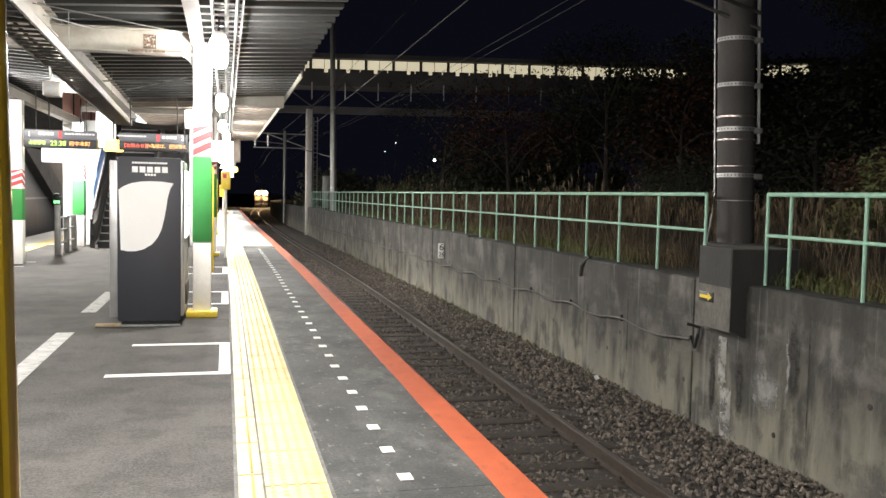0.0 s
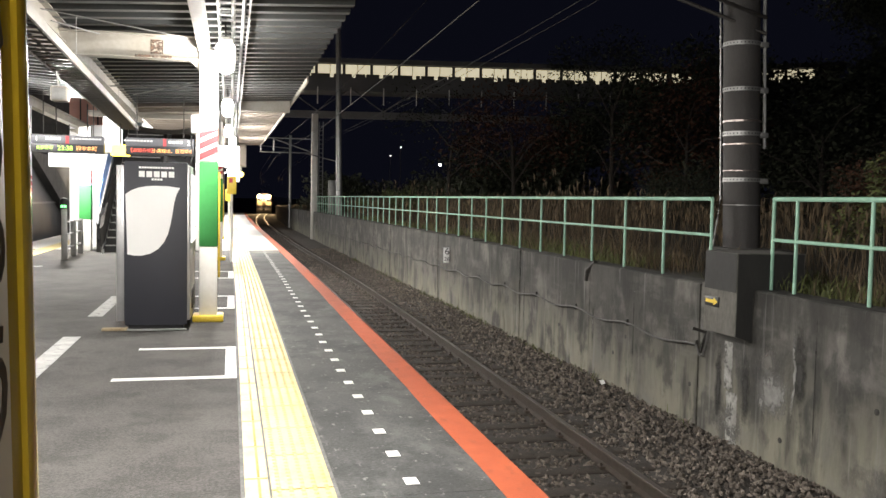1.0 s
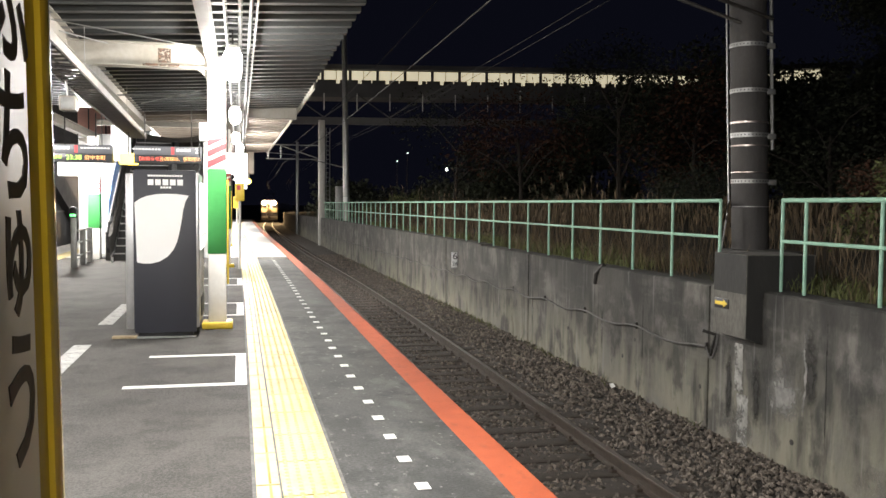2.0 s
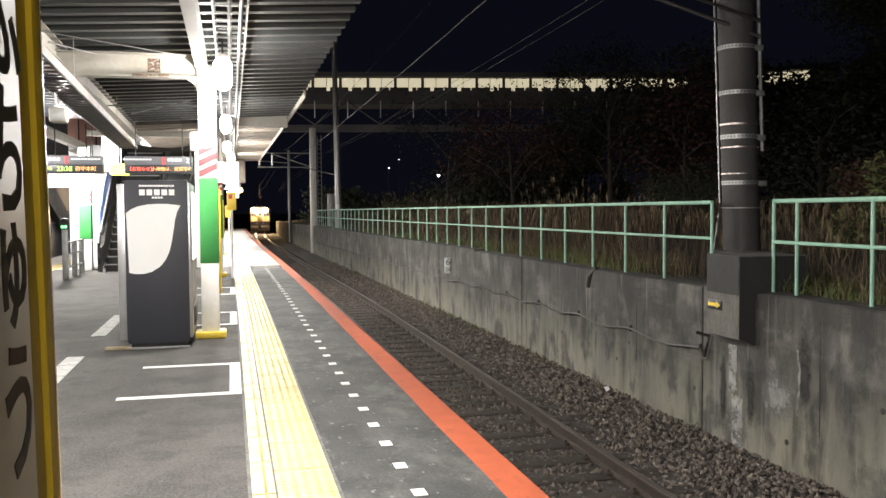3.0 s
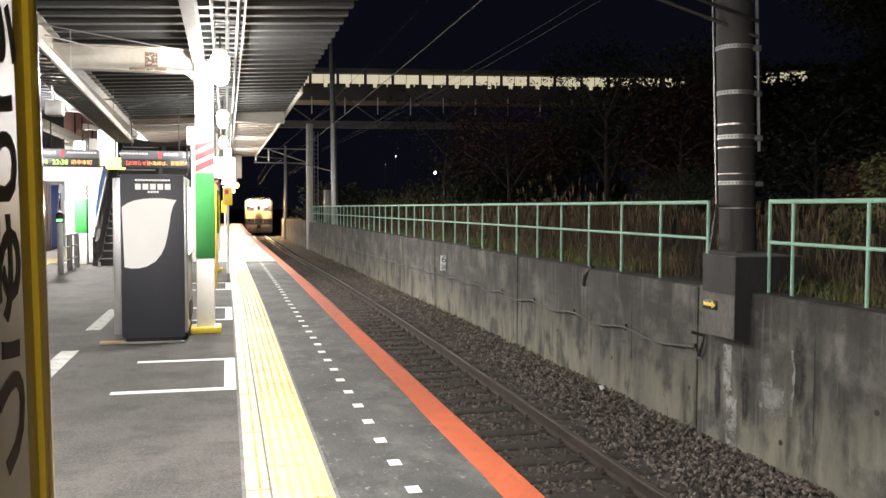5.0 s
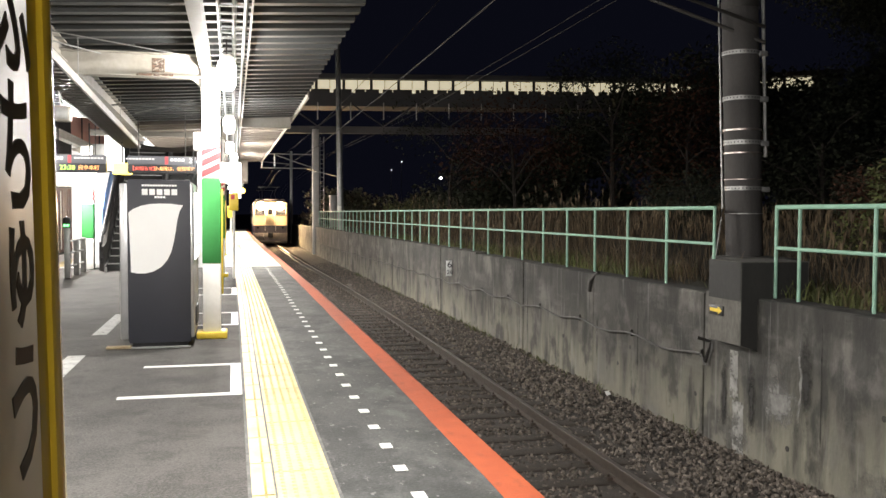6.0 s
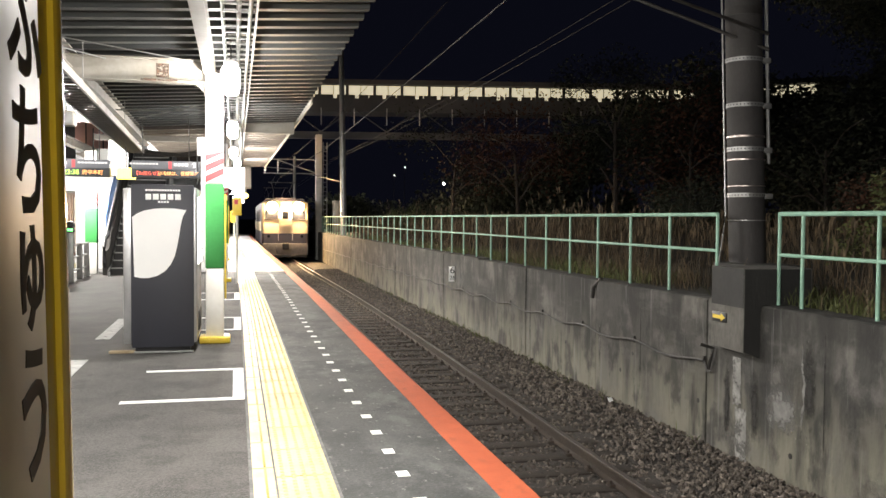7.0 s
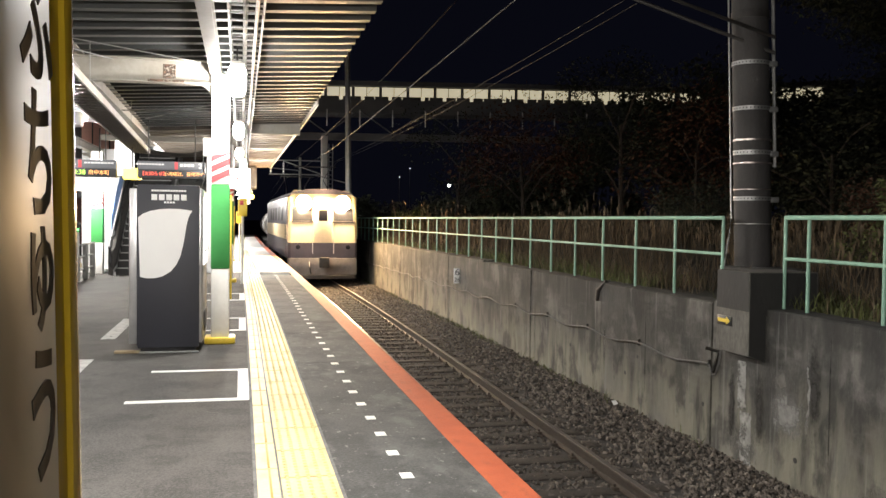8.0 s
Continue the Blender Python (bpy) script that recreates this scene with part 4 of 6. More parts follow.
def build_boards():
    build_board(-3.69, -2.40, "1", (("各駅停車", 0.24, "led_green", 0.075), ("23:38", 0.60, "led_green", 0.125), ("府中本町", 0.98, "led_orange", 0.095)), -3.05)
    build_board(-2.01, -0.74, "2", (("【お知らせ】", 0.30, "led_red", 0.085), ("小海線は、昼間帯の", 0.87, "led_orange", 0.085)), -1.29)
    t = thing("board_lamp", "glowing yellow lamp box between the departure boards", "lamp")
    bm = bmesh.new()
    box(bm, -2.33, 17.4, 2.22, -1.99, 17.6, 2.44, 0.02)
    part("lens", bm, M["lamp_yellow"], t)
    bm = bmesh.new()
    cyl(bm, (-2.16, 17.5, 2.44), (-2.16, 17.5, 3.4), 0.015, seg=8)
    part("hanger", bm, M["dark_steel"], t)
    t = thing("lit_sign", "glowing white exit sign box hung in the hall", "sign", "hall signs")
    bm = bmesh.new()
    box(bm, -3.95, 20.0, 2.05, -3.0, 20.15, 2.36, 0.02)
    part("panel", bm, M["sign_glow"], t)
    for x in (-3.8, -3.15):
        bm = bmesh.new()
        cyl(bm, (x, 20.08, 2.36), (x, 20.08, 3.46), 0.015, seg=8)
        part("hanger", bm, M["dark_steel"], t)


def build_escalator_glow():
    # added glowing box in place of a strongly lit surface of unknown make
    t = thing("lit_sign", "tall glowing white box added for a bright area above the escalator", "sign", "hall signs")
    bm = bmesh.new()
    box(bm, -2.80, 19.83, 2.40, -2.40, 19.97, 3.181, 0.03)
    part("panel", bm, M["sign_glow"], t)
    bm = bmesh.new()
    box(bm, -2.82, 19.82, 2.37, -2.38, 19.98, 2.398, 0.005)
    part("edge_trim", bm, M["galv"], t)


# ---- escalator, stairs and the hall behind ----
def build_hall():
    e = thing("escalator", "dark escalator with a steel balustrade and blue side panel", "escalator")
    run, rise = 0.30, 0.185
    y0 = 22.6
    for k in range(19):
        bm = bmesh.new()
        box(bm, -3.14, y0 + run * k, -0.1 if k < 1 else rise * k - 0.25, -2.0, y0 + run * (k + 1.3), rise * (k + 1) - 0.012)
        s = part("step", bm, M["tread"], e)
        bm = bmesh.new()
        box(bm, -3.13, y0 + run * k - 0.012, rise * (k + 1) - 0.03, -2.01, y0 + run * k + 0.02, rise * (k + 1))
        part("nosing", bm, M["galv"], s, "pale metal step nosing")
    for x in (-3.22, -1.94):
        bm = bmesh.new()
        pr = [(22.2, 0.02), (22.2, 0.62), (22.7, 0.70), (28.2, 4.0), (28.2, 3.2), (22.9, 0.02)]
        a = [bm.verts.new((x - 0.05, p, q)) for p, q in pr]
        b = [bm.verts.new((x + 0.05, p, q)) for p, q in pr]
        bm.faces.new(a)
        bm.faces.new(b[::-1])
        for i in range(len(pr)):
            bm.faces.new((a[i], b[i], b[(i + 1) % len(pr)], a[(i + 1) % len(pr)]))
        bmesh.ops.recalc_face_normals(bm, faces=bm.faces)
        part("balustrade", bm, M["dark_steel"] if x < -3 else M["silver"], e)
        bm = bmesh.new()
        tube(bm, [(x, 22.3, 0.15), (x, 22.12, 0.35), (x, 22.12, 0.72), (x, 22.3, 0.92), (x, 22.8, 0.98), (x, 28.2, 4.28)], 0.045, 8)
        part("handrail", bm, M["black"], e, "black rubber handrail")
        bm = bmesh.new()
        tube(bm, [(x + 0.06, 22.3, 0.12), (x + 0.06, 22.9, 0.22), (x + 0.06, 28.2, 3.45)], 0.02, 6)
        part("trim", bm, M["silver"], e)
    bm = bmesh.new()
    pr = [(22.9, 1.12), (28.2, 4.36), (28.2, 4.75), (22.9, 1.50)]
    a = [bm.verts.new((-3.31, p, q)) for p, q in pr]
    b = [bm.verts.new((-3.28, p, q)) for p, q in pr]
    bm.faces.new(a)
    bm.faces.new(b[::-1])
    for i in range(len(pr)):
        bm.faces.new((a[i], b[i], b[(i + 1) % len(pr)], a[(i + 1) % len(pr)]))
    bmesh.ops.recalc_face_normals(bm, faces=bm.faces)
    part("side_panel", bm, M["lightblue"], e, "light blue side panel")
    # hall walls
    bm = bmesh.new()
    box(bm, -4.45, 25.6, 0, -3.36, 33.0, 3.4)
    structure("wall_hall", bm, M["white_wall"], "white painted wall beside the escalator", "wall")
    bm = bmesh.new()
    box(bm, -3.72, 32.7, 0, -0.95, 33.0, 3.4)
    structure("wall_stair_back", bm, M["white_wall"], "white painted wall behind the stairs", "wall")
    bm = bmesh.new()
    box(bm, -0.95, 23.4, 0, -0.7, 33.0, 3.3)
    structure("wall_stair_side", bm, M["white_wall"], "white painted side wall of the stairs", "wall")
    # pale sloping buttress on the far side of the other track
    bm = bmesh.new()
    pr = [(43.5, 3.4), (47.5, 3.4), (57.0, 0.3), (57.0, -1.6), (53.0, -1.6), (53.0, 0.3)]
    a = [bm.verts.new((-9.52, p, q)) for p, q in pr]
    b = [bm.verts.new((-9.1, p, q)) for p, q in pr]
    bm.faces.new(a)
    bm.faces.new(b[::-1])
    for i in range(6):
        bm.faces.new((a[i], b[i], b[(i + 1) % 6], a[(i + 1) % 6]))
    bmesh.ops.recalc_face_normals(bm, faces=bm.faces)
    structure("wall_buttress", bm, M["plat_side"], "pale sloping concrete buttress beyond the opposite track", "wall")
    # building over the hall
    b = thing("station_building", "pink and brown station building above the platform hall", "building")
    for nm, m, x0, x1, z0, z1 in (("wall", "pink_wall", -5.35, -3.95, 3.4, 7.0), ("brown_wall", "dark_steel", -9.0, -5.35, 3.4, 7.0), ("pale_wall", "white_wall", -3.95, -0.8, 3.4, 7.0)):
        bm = bmesh.new()
        box(bm, x0, 31.0, z0, x1, 38.0, z1)
        part(nm, bm, M[m], b)
    for x in (-5.0, -4.45):
        bm = bmesh.new()
        box(bm, x - 0.02, 30.97, 3.4, x + 0.02, 31.0, 6.0)
        part("panel_joint", bm, M["dark_steel"], b)
    for k in range(4):
        bm = bmesh.new()
        box(bm, -3.0 + 0.52 * k, 30.95, 3.75, -2.6 + 0.52 * k, 30.995, 4.5)
        w = part("window", bm, M["sign_glow"], b, "lit white window")
        bm = bmesh.new()
        box(bm, -3.0 + 0.52 * k, 30.93, 4.1, -2.6 + 0.52 * k, 30.95, 4.15)
        part("blind_bar", bm, M["dark_steel"], w)
    bm = bmesh.new()
    box(bm, -9.0, 30.6, 3.18, -0.8, 31.0, 3.42, 0.02)
    part("floor_edge", bm, M["white_steel"], b)
    for x in (-8.6, -5.2):
        bm = bmesh.new()
        box(bm, x - 0.15, 31.2, 0, x + 0.15, 31.5, 3.4) if x > -5.6 else box(bm, x - 0.15, 31.2, -1.8, x + 0.15, 31.5, 3.4)
        part("pillar", bm, M["white_steel"], b)
    # barrier with a ticket reader
    g = thing("barrier", "brushed steel barrier rail with a green-lit card reader", "barrier")
    for y in (19.95, 21.1, 22.1):
        bm = bmesh.new()
        box(bm, -3.68, y - 0.05, 0, -3.56, y + 0.05, 1.12 if y < 20 else 0.85, 0.01)
        part("post", bm, M["galv"], g)
    for z in (0.25, 0.55, 0.82):
        bm = bmesh.new()
        cyl(bm, (-3.62, 19.95, z), (-3.62, 22.1, z), 0.022, seg=8)
        part("rail", bm, M["galv"], g)
    bm = bmesh.new()
    bmesh.ops.create_uvsphere(bm, u_segments=14, v_segments=8, radius=0.10, matrix=Matrix.Translation((-3.62, 19.95, 1.27)))
    box(bm, -3.70, 19.87, 1.12, -3.54, 20.03, 1.28, 0.02)
    r = part("reader", bm, M["black"], g, "black rounded card reader")
    for dx in (-0.032, 0.032):
        bm = bmesh.new()
        box(bm, -3.62 + dx - 0.028, 19.862, 1.15, -3.62 + dx + 0.028, 19.868, 1.205, 0.004)
        part("signal", bm, M["lamp_green"], r, "green arrow lamp")
    # made-up posts that carry the far lamps on the open end of the platform
    for x, y in ((-0.2, 42.0), (-0.2, 56.0), (-0.2, 72.0)):
        q = thing("lamp_post", "slim white post added to carry a lamp on the open platform", "lamp post", "platform lamp posts")
        bm = bmesh.new()
        z0 = bend(y)[1]
        tube(bm, [(x - 0.5, y, z0), (x - 0.5, y, 3.25), (x - 0.35, y, 3.36), (x + 0.1, y, 3.36)], 0.045, 8)
        part("post", bm, M["column_white"], q)
        bm = bmesh.new()
        cyl(bm, (x - 0.5, y, z0), (x - 0.5, y, z0 + 0.05), 0.12, seg=12)
        part("foot", bm, M["galv"], q)
    # bollard at the foot of the escalator
    bm = bmesh.new()
    cyl(bm, (-3.08, 21.9, 0), (-3.08, 21.9, 0.12), 0.035, 0.03, 10)
    tagged(new("floor_bollard", finish("floor_bollard", bm, M["silver"])), "small steel bollard at the escalator foot", "bollard")
    # far side of the other track
    bm = bmesh.new()
    box(bm, -9.9, -40, -1.9, -9.5, 120, 3.4)
    structure("wall_opposite", bm, M["dark_wall"], "dark wall beyond the opposite track", "wall")
    for k in range(12):
        bm = bmesh.new()
        box(bm, -9.5, 6 + 3 * k, -1.6, -9.4, 6.16 + 3 * k, 3.3)
        structure("wall_rib", bm, M["dark_steel"], "dark steel rib of the opposite wall", "rib")
    bm = bmesh.new()
    box(bm, -9.495, -40, 0.9, -9.43, 120, 1.0)
    structure("wall_rail", bm, M["galv"], "grey rail along the opposite wall", "rail")


build_canopy()
build_tray()
build_lamps()
build_columns()
build_vending()
build_boards()
build_escalator_glow()
build_hall()


# ---- along the retaining wall ----
def tube_railing(ys, zb, label):
    r = thing("railing", label, "railing", "wall railings")
    x = WALL_X + 0.20
    for y in ys:
        bm = bmesh.new()
        cyl(bm, (0, 0, 0), (0, 0, 1.56 - zb), 0.020, seg=10)
        o, g = bend(y)
        part("post", bm, M["mint"], r, "", pose(x + o, y, zb + g))
    for nm, z, rad in (("top_rail", 1.555, 0.025), ("middle_rail", 1.115, 0.020)):
        bm = bmesh.new()
        tube(bm, [(x + bend(y)[0], y, z + bend(y)[1]) for y in ys], rad, 10)
        part(nm, bm, M["mint"], r)
    return r


def build_wall_things():
    tube_railing([8.75 + 1.2 * k for k in range(44)], WALL_TOP - 0.06, "mint green tube railing on top of the retaining wall")
    tube_railing([-9.6 + 1.2 * k for k in range(14)] + [7.1, 7.5], WALL_TOP - 0.06, "mint green tube railing beside the concrete pole")
    # pole footing
    bm = bmesh.new()
    q = [(WALL_X - 0.21, 0.06), (WALL_X - 0.21, 0.965), (WALL_X + 0.62, 0.965), (WALL_X + 0.62, 0.3), (WALL_X + 0.05, 0.3), (WALL_X + 0.05, -0.02)]
    extrude_y(bm, q, 7.51, 8.16)
    tagged(new("pole_footing", finish("pole_footing", bm, M["footing"])), "dark stained concrete footing of the line pole", "footing")
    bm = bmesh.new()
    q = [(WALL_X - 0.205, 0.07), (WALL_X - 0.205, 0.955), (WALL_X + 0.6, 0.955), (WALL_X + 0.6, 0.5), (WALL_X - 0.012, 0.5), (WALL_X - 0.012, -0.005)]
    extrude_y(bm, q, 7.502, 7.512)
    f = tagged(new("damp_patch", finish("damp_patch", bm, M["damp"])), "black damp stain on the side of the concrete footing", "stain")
    bm = bmesh.new()
    box(bm, WALL_X + 0.37, 8.161, 0.45, WALL_X + 0.95, 9.12, 0.962, 0.02)
    tagged(new("concrete_block", finish("concrete_block", bm, M["wall"])), "grey concrete base block under the line pole", "base block")
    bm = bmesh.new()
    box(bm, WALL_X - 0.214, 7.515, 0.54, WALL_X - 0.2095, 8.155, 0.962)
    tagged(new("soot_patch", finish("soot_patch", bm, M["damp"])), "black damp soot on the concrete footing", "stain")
    # lime runs under the footing
    s = thing("lime_stain", "white lime streaks running down the concrete wall", "stain", "", "structure")
    for y0, y1, z0, z1 in ((7.86, 8.02, -0.60, -0.06), (7.74, 7.96, -1.22, -0.62)):
        bm = bmesh.new()
        n = 14
        L = [bm.verts.new((WALL_X - 0.009, y0 + 0.03 * noise.noise((i * 0.6, 1, y0)), z0 + (z1 - z0) * i / n)) for i in range(n + 1)]
        R = [bm.verts.new((WALL_X - 0.009, y1 + 0.03 * noise.noise((i * 0.6, 5, y0)), z0 + (z1 - z0) * i / n)) for i in range(n + 1)]
        for i in range(n):
            bm.faces.new((L[i], R[i], R[i + 1], L[i + 1]))
        part("streak", bm, M["lime"], s)
    rng = random.Random(3)
    def patch(nm, y0, y1, z0, z1, m, off, rough=0.05, slope=0.0):
        """A stain with an uneven outline on the wall face."""
        bm = bmesh.new()
        n = 12
        rows = []
        for i in range(n + 1):
            f = i / n
            a = y0 + rough * noise.noise((f * 4, y0, 2.0))
            b = y1 + rough * noise.noise((f * 4, y1, 8.0))
            rows.append([bm.verts.new((WALL_X - off, a + (b - a) * g, z0 + (z1 - z0) * f + slope * g + (rough * noise.noise((g * 5, z1, 4.0)) if i in (0, n) else 0))) for g in (0, 0.25, 0.5, 0.75, 1)])
        for a, b in zip(rows, rows[1:]):
            for g in range(4):
                bm.faces.new((a[g], a[g + 1], b[g + 1], b[g]))
        part(nm, bm, m, s)
    patch("blotch", 6.78, 7.46, -0.78, -0.30, M["lime_faint"], 0.0100, 0.05, 0.14)
    patch("blotch", 6.95, 7.42, -0.40, 0.10, M["lime_thin"], 0.0096, 0.06)
    patch("blotch", 7.55, 8.3, -1.25, -0.75, M["lime_thin"], 0.0084, 0.08)
    patch("blotch", 4.2, 6.2, -1.3, -0.7, M["lime_thin"], 0.0084, 0.1)
    patch("soot_run", 8.06, 8.22, -1.1, -0.05, M["soot_run"], 0.0092, 0.05)
    patch("soot_run", 7.50, 7.70, -1.05, -0.02, M["soot_run"], 0.0092, 0.06)
    patch("soot_run", 6.55, 6.78, -0.75, 0.40, M["soot_run"], 0.0088, 0.04)
    patch("soot_run", 6.42, 6.45, -1.3, 0.62, M["soot_run"], 0.0093, 0.006)
    patch("soot_run", 10.34, 10.37, -1.2, 0.60, M["soot_run"], 0.0093, 0.006)
    patch("lime_band", 11.72, 11.80, -1.1, 0.2, M["lime_thin"], 0.0090, 0.03)
    patch("lime_band", 15.0, 15.1, -1.1, 0.0, M["lime_thin"], 0.0090, 0.03)
    bm = bmesh.new()
    z, y = 0.35, 6.78
    while z > -0.72:
        ny, nz = y + rng.uniform(-0.03, 0.035), z - 0.07
        w = 0.012 + 0.02 * (0.35 - z)
        bm.faces.new([bm.verts.new((WALL_X - 0.0095, a, b)) for a, b in ((y - w, z), (y + w, z), (ny + w, nz), (ny - w, nz))])
        y, z = ny, nz
    part("crack_run", bm, M["lime_faint"], s)
    # form-tie holes
    h = thing("tie_hole", "small dark form-tie hole in the concrete wall", "hole", "tie holes")
    bm = bmesh.new()
    cyl(bm, (0.004, 0, 0), (-0.004, 0, 0), 0.03, seg=12)
    part("plug", bm, M["dark_steel"], h)
    spots = [(8.78, -0.72), (6.95, -0.92), (10.6, -0.42), (11.0, -0.72), (13.2, -0.62), (16.0, -0.6), (19.0, -0.55), (5.6, -0.3)]
    for y, z in spots[1:]:
        copy_thing(h, pose(WALL_X - 0.004, y, z))
    h.matrix_basis = pose(WALL_X - 0.004, *spots[0])
    # a broken notch with a drain pipe end
    bm = bmesh.new()
    tube(bm, [(WALL_X - 0.01, 12.05, 0.25), (WALL_X - 0.02, 12.0, 0.42), (WALL_X + 0.03, 11.8, 0.56)], 0.035, 8)
    tagged(new("drain_pipe", finish("drain_pipe", bm, M["dark_steel"])), "short dark drain pipe end on the wall top", "pipe")
    # cable clipped along the wall
    c = thing("wall_cable", "thin grey cable clipped along the retaining wall", "cable")
    pts = []
    y = 8.62
    while y < 60:
        ph = ((y - 8.6) % 1.9) / 1.9
        o, g = bend(y)
        pts.append((WALL_X - 0.042 + o, y, -0.20 - 0.0045 * (y - 8.6) - 0.07 * math.sin(math.pi * ph) ** 2 + g))
        y += 0.16 if y < 25 else 0.8
    bm = bmesh.new()
    tube(bm, pts, 0.014, 6)
    tube(bm, [(WALL_X - 0.03, 8.62, -0.20), (WALL_X - 0.04, 8.52, -0.32), (WALL_X - 0.04, 8.44, -0.30), (WALL_X - 0.05, 8.36, -0.14), (WALL_X - 0.05, 8.33, 0.0)], 0.012, 6)
    part("line", bm, M["cable"], c)
    bm = bmesh.new()
    box(bm, -0.03, -0.012, -0.02, 0.0, 0.012, 0.07)
    clip = finish("clip", bm, M["dark_steel"])
    for k in range(14):
        o = new("clip", clip)
        o.parent = c
        o.matrix_basis = pose(WALL_X - 0.01, 8.62 + 1.9 * k, -0.22 - 0.0085 * k)
    b = thing("wall_bracket", "dark steel bracket beneath the pole footing", "bracket")
    bm = bmesh.new()
    tube(bm, [(WALL_X - 0.21, 8.40, 0.03), (WALL_X - 0.05, 8.36, -0.02), (WALL_X - 0.03, 8.52, -0.28)], 0.022, 6)
    part("strap", bm, M["dark_steel"], b)
    # arrow plate
    a = thing("arrow_plate", "black plate with a yellow arrow on the wall", "sign")
    bm = bmesh.new()
    box(bm, WALL_X - 0.222, 7.84, 0.345, WALL_X - 0.21, 8.13, 0.455, 0.003)
    part("plate", bm, M["black"], a)
    bm = bmesh.new()
    q = [(8.11, 0.38), (8.11, 0.42), (7.94, 0.42), (7.94, 0.445), (7.86, 0.40), (7.94, 0.355), (7.94, 0.38)]
    bm.faces.new([bm.verts.new((WALL_X - 0.2235, p, z)) for p, z in q])
    bmesh.ops.recalc_face_normals(bm, faces=bm.faces)
    bmesh.ops.solidify(bm, geom=bm.faces[:], thickness=0.001)
    part("arrow", bm, M["yellow"], a)
    # scrap of litter on the stones
    bm = bmesh.new()
    vs = [bm.verts.new(v) for v in ((5.16, 10.72, -1.13), (5.24, 10.76, -1.12), (5.25, 10.86, -1.09), (5.2, 10.9, -1.11), (5.17, 10.82, -1.085))]
    bm.faces.new(vs)
    bmesh.ops.recalc_face_normals(bm, faces=bm.faces)
    bmesh.ops.solidify(bm, geom=bm.faces[:], thickness=0.004)
    tagged(new("litter", finish("litter", bm, M["leaf_white"])), "crumpled white scrap lying on the track stones", "litter")
    # line-side number plate that stands out from the wall
    p = thing("trackside_plate", "white trackside plate with black figures fixed to the wall", "sign")
    bm = bmesh.new()
    box(bm, 5.27, 20.9, -0.13, 5.45, 20.915, 0.26, 0.003)
    part("plate", bm, M["leaf_white"], p)
    writing("figure", "6", 0.24, M["black"], p, pose(5.36, 20.896, 0.155, 90), sx=1.15)
    writing("figure", "26", 0.15, M["black"], p, pose(5.36, 20.896, -0.035, 90))
    bm = bmesh.new()
    box(bm, 5.40, 20.915, 0.0, WALL_X, 20.94, 0.05)
    part("bracket", bm, M["galv"], p)


